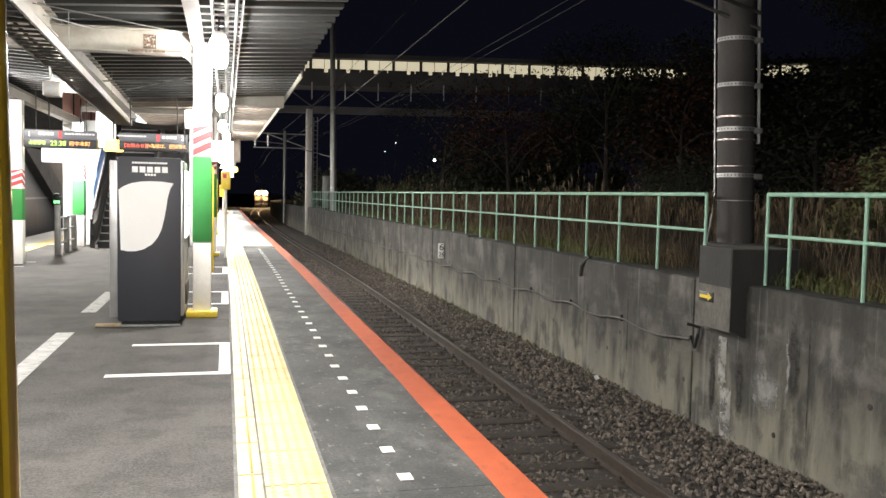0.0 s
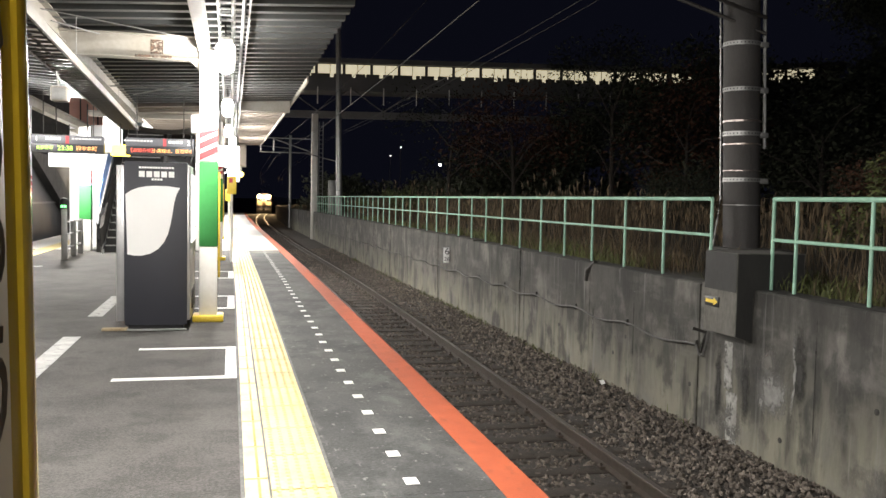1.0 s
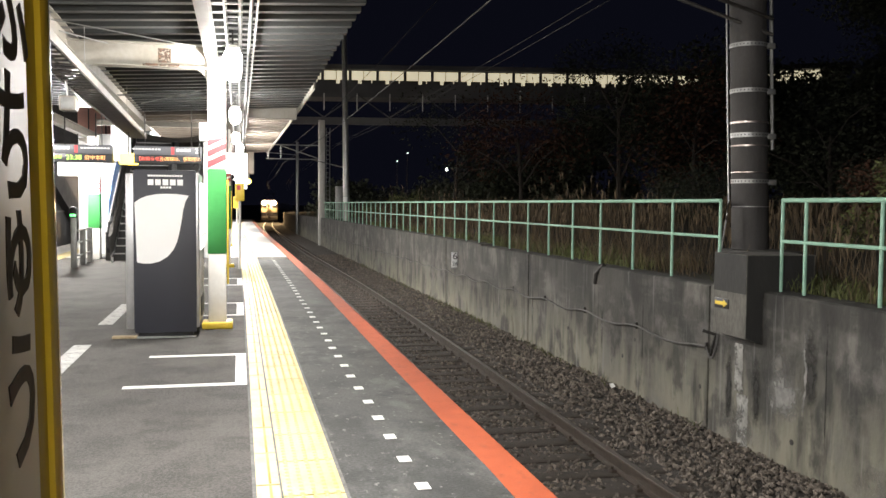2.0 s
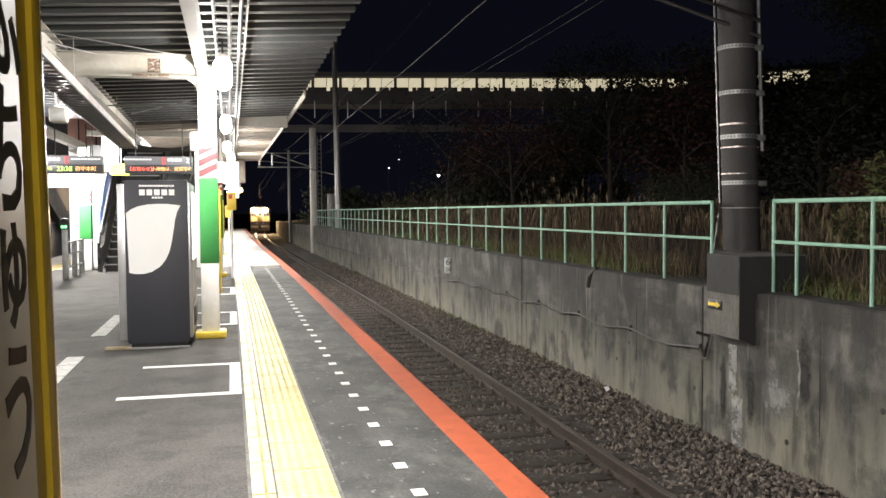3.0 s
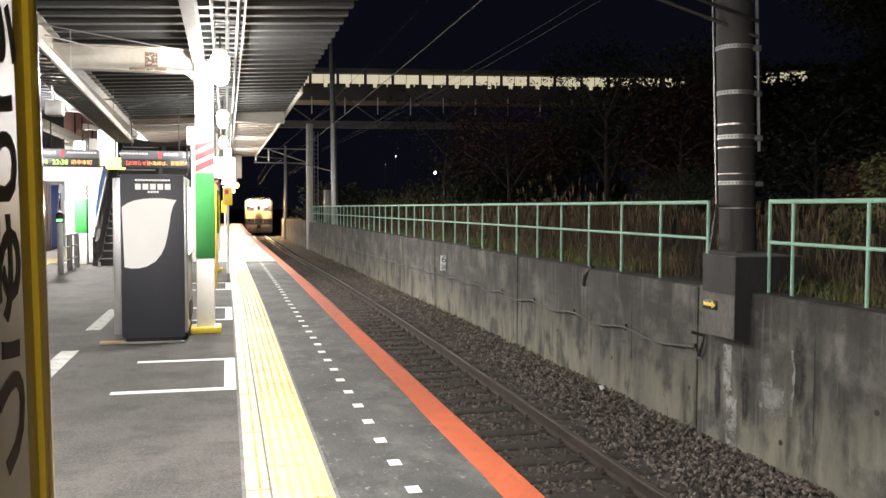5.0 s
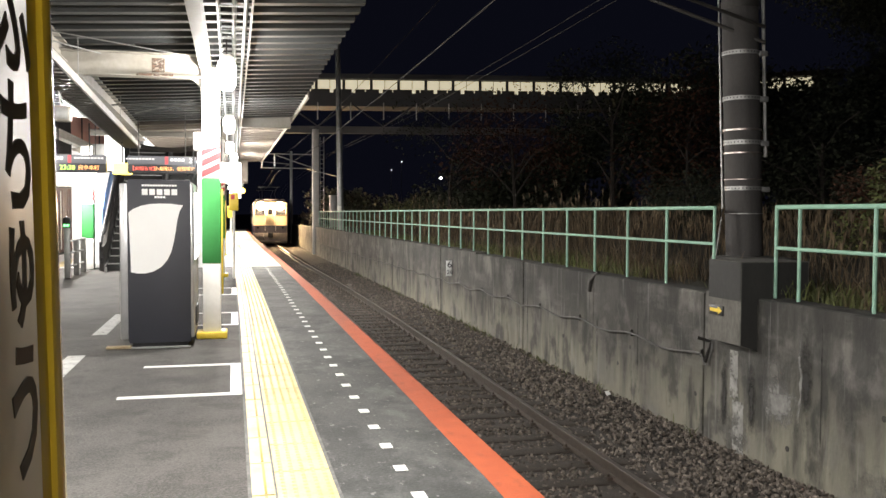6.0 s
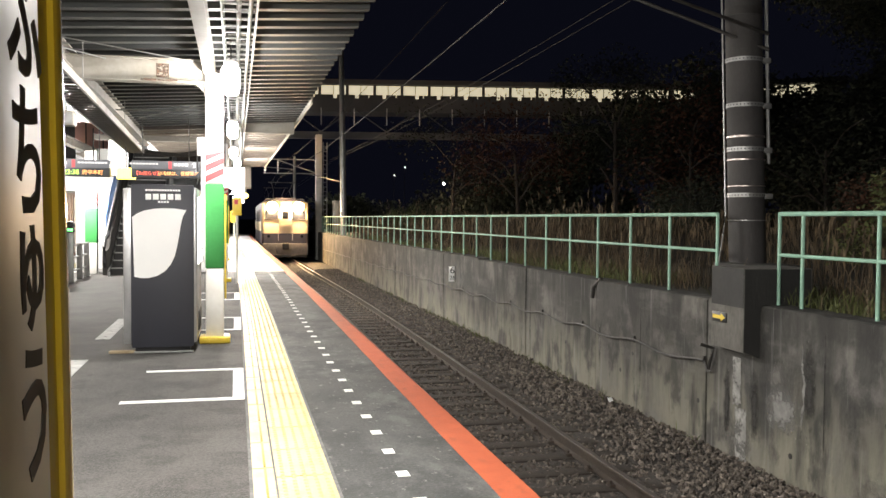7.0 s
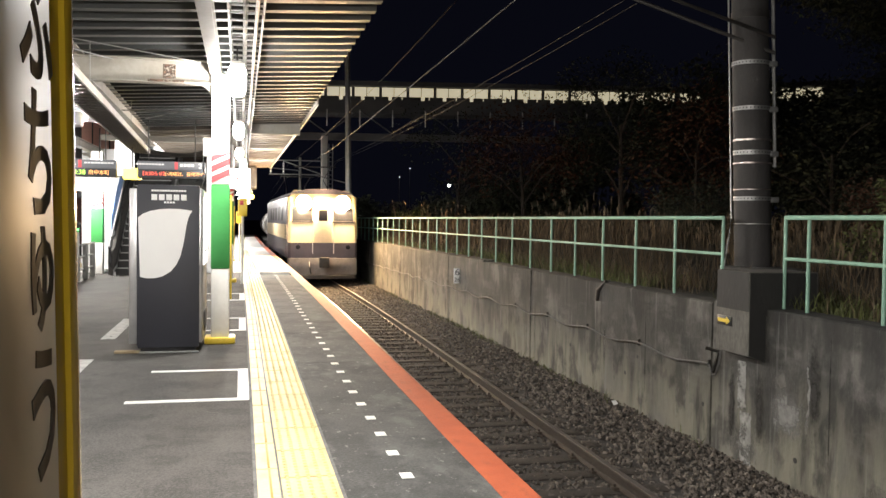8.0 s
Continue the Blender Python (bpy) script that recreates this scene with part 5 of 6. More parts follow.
def build_poles():
    p = thing("line_pole", "thick grey concrete catenary pole with steel bands", "pole")
    base = Vector((6.145, 8.86, 0.96))
    lean = Vector((-0.039, 0.0, 1.0))
    bm = bmesh.new()
    cyl(bm, base, base + lean * 8.5, 0.222, 0.215, 28)
    part("shaft", bm, M["pole"], p)
    for z, h, m in ((3.42, 0.05, "galv"), (2.87, 0.05, "galv"), (2.33, 0.055, "galv"), (1.77, 0.05, "galv"), (2.50, 0.022, "rail_top"), (2.22, 0.018, "rail_top"), (1.90, 0.012, "rail_top"), (1.48, 0.012, "galv"), (3.98, 0.1, "dark_steel")):
        c = base + lean * (z - 0.96)
        bm = bmesh.new()
        cyl(bm, c, c + Vector((0, 0, h)), 0.229, seg=28)
        b = part("band", bm, M[m], p, "steel clamp band")
        if h == 0.05 or h == 0.055:
            for a in range(14):
                an = math.pi + a * 0.19 - 0.35
                q = c + Vector((0.231 * math.cos(an), 0.231 * math.sin(an), h / 2))
                bm = bmesh.new()
                cyl(bm, q, q + Vector((0.002 * math.cos(an), 0.002 * math.sin(an), 0)), 0.009, seg=6)
                part("perforation", bm, M["black"], b)
            bm = bmesh.new()
            box(bm, c.x + 0.14, c.y - 0.19, c.z - 0.02, c.x + 0.25, c.y - 0.11, c.z + 0.045, 0.008)
            part("clamp", bm, M["galv"], b)
    bm = bmesh.new()
    a = base + lean * 1.22 + Vector((0.222, -0.145, 0))
    cyl(bm, a, a + lean * 5, 0.022, seg=8)
    part("conduit", bm, M["galv"], p)
    bm = bmesh.new()
    pts = [base + Vector((-0.36, 0.06, 0)), base + Vector((-0.27, 0.12, 0.35)), base + lean * 0.62 + Vector((-0.212, 0.13, 0)), base + lean * 1.2 + Vector((-0.212, 0.13, 0)), base + lean * 5 + Vector((-0.212, 0.13, 0))]
    tube(bm, pts, 0.011, 6)
    part("cable", bm, M["galv"], p)
    for z0, z1, x1, y1 in ((3.74, 4.50, 3.2, 8.5), (3.55, 4.75, 3.4, 9.6)):
        bm = bmesh.new()
        c = base + lean * (z0 - 0.96)
        tube(bm, [c + Vector((0.18, -0.24, 0)), Vector((x1, y1, z1))], 0.023, 8)
        part("strut", bm, M["dark_steel"], p)
    # far masts
    q = thing("line_mast", "pale square concrete catenary mast with a climbing ladder", "mast")
    bm = bmesh.new()
    box(bm, 5.02, 56.4, -1.5, 5.42, 56.85, 6.9, 0.03)
    part("shaft", bm, M["pole_pale"], q)
    for x in (5.5, 5.75):
        bm = bmesh.new()
        cyl(bm, (x, 56.5, 0.4), (x, 56.5, 6.4), 0.03, seg=6)
        part("ladder_rail", bm, M["galv"], q)
    for k in range(20):
        bm = bmesh.new()
        cyl(bm, (5.5, 56.5, 0.6 + 0.29 * k), (5.75, 56.5, 0.6 + 0.29 * k), 0.018, seg=5)
        part("rung", bm, M["galv"], q)
    for z0, x1, z1 in ((5.25, 1.7, 5.25), (4.35, 1.7, 4.35), (5.2, 3.0, 4.35)):
        bm = bmesh.new()
        tube(bm, [(5.0 if z0 != 5.2 else 2.6, 56.5, z0), (x1 if z0 != 5.2 else 5.0, 56.5, z1 if z0 != 5.2 else 4.4)], 0.035, 6)
        part("arm", bm, M["galv"], q)
    for x in (1.8, 2.6):
        bm = bmesh.new()
        for k in range(4):
            cyl(bm, (x, 56.5, 4.5 + 0.16 * k), (x, 56.5, 4.58 + 0.16 * k), 0.06, seg=8)
        cyl(bm, (x, 56.5, 4.35), (x, 56.5, 5.25), 0.018, seg=6)
        part("insulator", bm, M["leaf_white"], q)
    q = thing("line_mast", "tall dark steel mast on the wall top", "mast")
    bm = bmesh.new()
    cyl(bm, (5.62, 46.2, 0.3), (5.45, 46.2, 10.5), 0.17, 0.13, 12)
    part("shaft", bm, M["galv"], q)
    bm = bmesh.new()
    box(bm, 5.4, 46.0, -0.4, 5.75, 46.5, 0.5, 0.02)
    part("footing", bm, M["dark_steel"], q)
    bm = bmesh.new()
    tube(bm, [(5.6, 46.2, 3.4), (4.7, 56.4, 4.3)], 0.03, 6)
    part("stay", bm, M["dark_steel"], q)
    bm = bmesh.new()
    box(bm, 5.42, 46.0, 1.55, 5.62, 46.1, 1.85, 0.01)
    part("box", bm, M["pale_grey"], q)
    q = thing("line_mast", "thin far catenary mast beside the track", "mast")
    bm = bmesh.new()
    cyl(bm, (5.3, 82, -1.5), (5.3, 82, 7.2), 0.16, 0.12, 10)
    part("shaft", bm, M["galv"], q)
    bm = bmesh.new()
    tube(bm, [(5.3, 82, 6.0), (2.4, 82, 6.2)], 0.04, 6)
    part("arm", bm, M["galv"], q)
    q = thing("relay_cabinet", "grey steel relay cabinet behind the railing", "cabinet")
    bm = bmesh.new()
    box(bm, 6.0, 55.0, 0.4, 6.5, 55.5, 2.6, 0.03)
    part("body", bm, M["galv"], q)
    bm = bmesh.new()
    box(bm, 6.04, 54.985, 0.6, 6.46, 55.0, 2.5, 0.01)
    part("door", bm, M["galv"], q)
    # overhead wires
    for nm, x, z, sag, lab in (("contact_wire", 3.15, 4.03, 0.0, "copper contact wire over the track"), ("messenger_wire", 3.15, 4.95, 0.3, "dark messenger wire over the track"), ("feeder_wire", 5.9, 5.1, 0.2, "dark feeder wire beside the track"), ("feeder_wire", 6.4, 5.25, 0.25, "dark feeder wire beside the track"), ("contact_wire", -7.35, 3.95, 0.0, "copper contact wire over the opposite track")):
        w = thing(nm, lab, "wire", "overhead wires")
        pts = []
        for k in range(190):
            y = -10 + 1.1 * k
            ph = ((y + 40) % 48) / 48
            pts.append((x + bend(y)[0] + (0.15 * (1 - 4 * abs(ph - 0.5)) if nm == "contact_wire" else 0), y, z - 4 * sag * ph * (1 - ph) + bend(y)[1]))
        bm = bmesh.new()
        tube(bm, pts, 0.008 if nm == "contact_wire" else 0.006, 5)
        part("strand", bm, M["wire"], w)


# ---- bridge ----
def footbridge(p0, p1, z, label, light=True):
    p0, p1 = Vector((*p0, z)), Vector((*p1, z))
    L = (p1 - p0).length
    b = thing("footbridge", label, "bridge", "footbridge spans")
    b.matrix_basis = Matrix.Translation(p0) @ (p1 - p0).to_track_quat("X", "Z").to_matrix().to_4x4()

    def bx(nm, m, a, lab=""):
        bm = bmesh.new()
        box(bm, *a)
        return part(nm, bm, m, b, lab)
    bx("roof", M["bridge"], (-0.3, -0.4, 1.02, L + 0.3, 3.2, 1.36))
    bx("floor_slab", M["bridge"], (0, 0, -0.9, L, 2.8, -0.65))
    bx("parapet", M["bridge"], (0, 0.0, -0.65, L, 0.12, 0.12))
    bx("back_wall", M["bridge"], (0, 2.7, -0.65, L, 2.8, 1.02))
    bx("bottom_chord", M["bridge"], (0, -0.1, -2.85, L, 0.25, -2.35))
    n = int(L / 1.96)
    for k in range(n):
        x = 0.12 + 1.96 * k
        bx("post", M["bridge"], (x - 0.12, -0.03, 0.12, x + 0.09, 0.12, 1.02))
        if not light:
            continue
        w = bx("window", M["window_glow"], (x + 0.09, 0.03, 0.33, x + 1.84, 0.07, 0.97), "lit corridor window")
        for xa, xb, za, zb, m in ((0.93, 0.97, 0.33, 0.97, "bridge"), (0.55 + 0.4 * (k % 3 == 1), 0.80 + 0.4 * (k % 3 == 1), 0.06, 0.33, "window_glow"), (1.50, 1.56, 0.12, 0.33, "window_glow")):
            bm = bmesh.new()
            box(bm, x + xa, -0.01, za, x + xb, 0.08, zb)
            part("mullion" if m == "bridge" else "lower_pane", bm, M[m], w)
    for k in range(int(L / 2.35)):
        x = 1.0 + 2.35 * k
        bx("hanger", M["pole_pale"], (x - 0.035, -0.08, -2.35 + 0.5, x + 0.035, 0.0, -0.65))
        bm = bmesh.new()
        a, c = ((x, -0.04, -2.35), (x + 2.35, -0.04, -0.7)) if k % 2 else ((x, -0.04, -0.7), (x + 2.35, -0.04, -2.35))
        if x + 2.35 < L:
            tube(bm, [a, c], 0.05, 5)
            part("brace", bm, M["bridge"], b)
        else:
            bm.free()
    return b


def build_bridge():
    footbridge((-2.0, 63.8), (31.0, 57.9), 10.02, "long enclosed footbridge with a row of lit windows")
    footbridge((31.0, 57.9), (40.3, 51.2), 10.0, "enclosed footbridge span half hidden by trees")
    for x, y in ((-1.0, 65), (31.0, 59)):
        bm = bmesh.new()
        box(bm, x - 0.5, y - 0.5, -1.8, x + 0.5, y + 0.5, 7.3, 0.05)
        tagged(new("bridge_pier", finish("bridge_pier", bm, M["bridge"])), "grey concrete pier beneath the footbridge", "pier", "bridge piers")
    # street lamps far off
    for x, z, r in ((53.0, 7.42, 0.2), (39.1, 10.1, 0.3), (38.4, 9.2, 0.12), (21.55, 5.22, 0.14), (75.6, 10.05, 0.12), (16.2, 6.0, 0.035), (17.3, 6.9, 0.04)):
        s = thing("street_lamp", "small bright street lamp far beyond the field", "street lamp", "far street lamps")
        bm = bmesh.new()
        bmesh.ops.create_icosphere(bm, subdivisions=2, radius=r, matrix=Matrix.Translation((0, 0, z)))
        part("bulb", bm, M["far_light"], s)
        bm = bmesh.new()
        cyl(bm, (0, 0.1, 0.3), (0, 0.1, z), 0.035, 0.025, 6)
        part("post", bm, M["tread"], s)
        s.matrix_basis = pose(x, 90, 0)


# ---- plants ----
def blades(name, n, xr, yr, hr, wr, material, label, seed, lean=0.35, power=1.5, clump=0.0, plume=False, zoff=0.0):
    rng = np.random.default_rng(seed)
    V, F = [], []
    for k in range(n):
        y = yr[0] + (yr[1] - yr[0]) * rng.random() ** power
        x = xr[0] + (xr[1] - xr[0]) * rng.random() ** 1.2
        if clump and noise.noise((x * 0.7, y * 0.45, seed)) < clump * (rng.random() * 1.4 - 0.7):
            continue
        o, g = bend(y)
        z = WALL_TOP - 0.07 + min(0.05 * (x - WALL_X - 0.3), 1.0) * 0.6 + g + zoff
        h = rng.uniform(*hr) * (0.75 + 0.5 * (0.5 + 0.5 * noise.noise((x * 0.5, y * 0.3, 7))))
        w = rng.uniform(*wr)
        a = rng.uniform(0, 2 * math.pi)
        lx, ly = rng.normal(0, lean, 2) * h * 0.6
        dx, dy = math.cos(a) * w, math.sin(a) * w
        b0 = len(V)
        for s, ws in ((0, 1.0), (0.5, 0.9), (0.85, 0.6)):
            cx, cy, cz = x + o + lx * s * s, y + ly * s * s, z + h * (s - 0.12 * s * s)
            V.extend([(cx - dx * ws, cy - dy * ws, cz), (cx + dx * ws, cy + dy * ws, cz)])
        V.append((x + o + lx * 1.15, y + ly * 1.15, z + h * 0.93))
        F.extend([(b0, b0 + 1, b0 + 3, b0 + 2), (b0 + 2, b0 + 3, b0 + 5, b0 + 4), (b0 + 4, b0 + 5, b0 + 6)])
        if plume and rng.random() < 0.5:
            px, py, pz = x + o + lx, y + ly, z + h * 0.9
            b0 = len(V)
            hw, hh = 0.02, rng.uniform(0.10, 0.22)
            V.extend([(px, py, pz - 0.05), (px - hw, py, pz + hh * 0.4), (px, py - hw, pz + hh * 0.5), (px + hw, py, pz + hh * 0.4), (px + lx * 0.2, py, pz + hh)])
            F.extend([(b0, b0 + 2, b0 + 1), (b0, b0 + 3, b0 + 2), (b0 + 1, b0 + 2, b0 + 4), (b0 + 2, b0 + 3, b0 + 4)])
    return stuff(name, V, F, material, label, "grass")


def tree(x, y, h, r, material, seed, label, leaves=2600, kind="tree"):
    rng = random.Random(seed)
    t = thing(kind, label, "tree" if kind == "tree" else "bush", "field trees" if kind == "tree" else "field bushes", at=pose(x, y, 0.7))
    bm = bmesh.new()
    top = Vector((rng.uniform(-0.3, 0.3), rng.uniform(-0.3, 0.3), h * 0.62))
    cyl(bm, (0, 0, -0.3), top * 0.5, 0.035 * h * 0.6, 0.022 * h * 0.6, 8)
    cyl(bm, top * 0.5, top, 0.022 * h * 0.6, 0.01 * h, 7)
    tips = []
    for k in range(9):
        s = rng.uniform(0.3, 1.0)
        a = rng.uniform(0, 6.28)
        e = top * s + Vector((math.cos(a), math.sin(a), 0)) * r * rng.uniform(0.45, 0.85) + Vector((0, 0, h * rng.uniform(0.08, 0.32)))
        tube(bm, [top * s, (top * s + e) / 2 + Vector((0, 0, 0.05 * h)), e], 0.006 * h, 5)
        tips.append(e)
    tips.append(Vector((0, 0, h * 0.9)))
    part("trunk", bm, M["bark"], t)
    V, F = [], []
    for k in range(leaves):
        c = tips[rng.randrange(len(tips))]
        d = Vector((rng.gauss(0, 1), rng.gauss(0, 1), rng.gauss(0, 0.7)))
        d = d.normalized() * (r * (0.62 if kind == "tree" else 0.5)) * rng.random() ** 0.45
        p = c + d
        if p.z < h * 0.12:
            continue
        s = rng.uniform(0.07, 0.15) * (0.5 + r * 0.15) if kind == "tree" else rng.uniform(0.02, 0.05)
        u = Vector((rng.gauss(0, 1), rng.gauss(0, 1), rng.gauss(0, 1))).normalized()
        v = u.orthogonal().normalized()
        b0 = len(V)
        V.extend([tuple(p - u * s), tuple(p + v * s * 0.5), tuple(p + u * s), tuple(p - v * s * 0.5)])
        F.append((b0, b0 + 1, b0 + 2, b0 + 3))
    me = bpy.data.meshes.new("crown")
    me.from_pydata(V, [], F)
    me.materials.append(material)
    me.update()
    c = new("crown", me)
    c.parent = t
    return t


def woods():
    """The dark wood that closes the field, its leaves in uneven clumps."""
    rng = np.random.default_rng(21)
    V, F = [], []

    def crown(cx, cy, cz, rad, n, leaf=0.18):
        p = rng.normal(size=(n, 3))
        p /= np.linalg.norm(p, axis=1)[:, None]
        p *= (rad * rng.random(n) ** 0.4)[:, None] * np.array([1, 1, 0.8])
        p += (cx, cy, cz)
        u = rng.normal(size=(n, 3))
        u /= np.linalg.norm(u, axis=1)[:, None]
        w = np.cross(u, rng.normal(size=(n, 3)))
        w /= np.linalg.norm(w, axis=1)[:, None]
        sz = rng.uniform(0.55, 1.45, (n, 1)) * leaf
        for a, b, c, d in zip(p - u * sz, p + w * sz * 0.5, p + u * sz, p - w * sz * 0.5):
            k = len(V)
            V.extend((tuple(a), tuple(b), tuple(c), tuple(d)))
            F.append((k, k + 1, k + 2, k + 3))
    for k in range(330):
        x = rng.uniform(13, 62)
        y = 54 - 0.30 * max(0, x - 20) + rng.uniform(-7, 2)
        top = 3.0 + 5.6 * min(1, max(0, (x - 14) / 9)) + 2.2 * min(1, max(0, (x - 19) / 2.5)) + (4 if x > 40 else 0) + 2.4 * noise.noise((x * 0.5, 0, 5))
        crown(x, y, rng.uniform(0.8, max(1.5, top - 1.2)), rng.uniform(1.1, 2.1), 230)
    # tall stand to the side, open in a band where the bridge shows through
    for k in range(260):
        y = rng.uniform(36, 45)
        f = rng.uniform(0.70, 1.15)
        z = rng.uniform(0.8, 18.0)
        if f < 0.84 and 4.3 < z * 30 / y < 8.6:
            continue
        crown(f * y, y, z, rng.uniform(1.2, 2.1), 420, 0.11)
    for k in range(70):
        x = rng.uniform(6.5, 20)
        crown(x, rng.uniform(60, 80), rng.uniform(0.6, 2.6), rng.uniform(0.9, 1.7), 150)
    stuff("woods", V, F, M["leaf"], "dark wood closing the field at night", "woods")


def build_plants():
    blades("dry_reeds", 10500, (WALL_X + 0.9, 13), (1.0, 45), (0.45, 1.05), (0.0025, 0.006), M["reed"], "dry brown reeds in loose clumps behind the railing", 11, 0.42, 1.4, 1.1, True)
    blades("dry_reeds_far", 9000, (WALL_X + 2.0, 34), (25, 75), (0.6, 1.15), (0.012, 0.03), M["reed"], "far dry brown reeds in the field", 12, 0.4, 1.0, 0.3)
    blades("green_grass", 9000, (WALL_X + 0.28, WALL_X + 1.3), (0.5, 40), (0.08, 0.28), (0.004, 0.010), M["grass"], "green grass tufts along the wall top", 13, 0.6, 1.3, 0.35)
    blades("dry_grass", 9000, (WALL_X + 0.35, WALL_X + 1.6), (0.5, 40), (0.2, 0.55), (0.002, 0.006), M["reed"], "dry grass tufts along the wall top", 16, 0.6, 1.3, 0.3)
    blades("tall_plumes", 60, (7.2, 8.8), (17.0, 20.5), (1.1, 1.6), (0.006, 0.012), M["reed"], "tall pale reed plumes above the field", 14, 0.25, 1.0, 0.0, True)
    blades("tall_plumes_far", 80, (6.6, 9), (28, 40), (1.0, 1.7), (0.010, 0.02), M["reed"], "tall pale reed plumes above the field", 15, 0.25, 1.0, 0.0, True)
    blades("track_weeds", 1500, (WALL_X - 0.14, WALL_X - 0.01), (8.5, 42), (0.05, 0.2), (0.003, 0.008), M["grass"], "small green weeds at the wall foot", 17, 0.7, 1.0, 0.3, zoff=-1.74)
    for k, (x, y, h, r, m, n, lab) in enumerate(((18.6, 40, 9.2, 2.3, "leaf", 7000, "dark leafy tree in the field at night"), (25.6, 41, 9.6, 3.3, "leaf", 9000, "dark leafy tree in the field at night"), (31.0, 36, 9.8, 3.9, "leaf", 9000, "dark leafy tree in the field at night"), (14.5, 43, 7.0, 3.2, "leaf_red", 3000, "reddish autumn tree in the field at night"), (20.5, 36, 6.6, 3.4, "leaf_red", 3000, "reddish autumn tree in the field at night"), (24.0, 31, 6.0, 3.4, "leaf", 3000, "dark leafy tree in the field at night"), (12.0, 48, 6.4, 3.0, "leaf", 2600, "dark leafy tree in the field at night"))):
        tree(x, y, h, r, M[m], 40 + k, lab, n)
    woods()
    for k, (x, y, h, r, m, n, lab) in enumerate(((8.7, 9.3, 1.35, 0.8, "grass", 5200, "scrubby green bush among the dry reeds"), (7.6, 37, 1.05, 0.9, "grass", 4000, "scrubby green bush behind the railing"), (6.6, 42, 0.8, 0.6, "grass", 1000, "scrubby green bush behind the railing"), (13, 22, 1.9, 1.3, "leaf", 6000, "dark leafy bush among the dry reeds"), (11, 12, 1.5, 1.1, "leaf_red", 4000, "reddish bush among the dry reeds"), (15, 16, 2.2, 1.6, "leaf", 6000, "dark leafy bush among the dry reeds"))):
        tree(x, y, h, r, M[m], 70 + k, lab, n, "bush")


build_wall_things()
build_poles()
build_bridge()
build_plants()


# ---- name plate close to the camera ----
def build_name_plate():
    p = thing("station_name_plate", "white enamel name plate with black kana and yellow rim", "name plate")
    bm = bmesh.new()
    box(bm, -0.200, -0.452, 0.95, -0.173, -0.205, 1.98, 0.004)
    part("plate", bm, M["enamel"], p, "white enamel face")
    for y in (-0.194, -0.466):
        bm = bmesh.new()
        k = 1 if y > -0.3 else -1
        prof = [(-0.198, y - 0.028 * k), (-0.1735, y - 0.028 * k), (-0.1715, y - 0.020 * k), (-0.1702, y - 0.012 * k), (-0.1668, y - 0.0100 * k), (-0.1655, y - 0.006 * k), (-0.1648, y + 0.004 * k), (-0.1655, y + 0.013 * k), (-0.170, y + 0.020 * k), (-0.178, y + 0.024 * k), (-0.198, y + 0.024 * k)]
        n = len(prof) - 1
        lo = [bm.verts.new((a, b, 0.93)) for a, b in prof]
        hi = [bm.verts.new((a, b, 2.0)) for a, b in prof]
        for i in range(n):
            bm.faces.new((lo[i], lo[i + 1], hi[i + 1], hi[i]))
        bm.faces.new((lo[-1], lo[0], hi[0], hi[-1]))
        bm.faces.new(lo[::-1])
        bm.faces.new(hi)
        bmesh.ops.recalc_face_normals(bm, faces=bm.faces)
        part("rim", bm, M["yellow_gloss"], p, "glossy yellow rounded rim")
    for ch, z, s in (("き", 1.750, 0.087), ("た", 1.672, 0.087), ("ふ", 1.591, 0.087), ("ち", 1.510, 0.087), ("ゅ", 1.432, 0.086), ("う", 1.354, 0.091)):
        writing("kana", ch, s, M["ink"], p, pose(-0.1728, -0.258, z + (0.012 if ch == "ゅ" else 0), 90, 0, 90), 0.0006, bold=0.0016)
    bm = bmesh.new()
    for z in (1.15, 1.8):
        box(bm, -0.21, -0.40, z, -0.195, -0.25, z + 0.04)
    part("mount", bm, M["galv"], p)
    # the plate leans a little out of plumb
    p.matrix_basis = Matrix.Translation((-0.17, 0, 1.62)) @ pose(0, 0, 0, 0, -1.0, 0) @ Matrix.Translation((0.17, 0, -1.62))


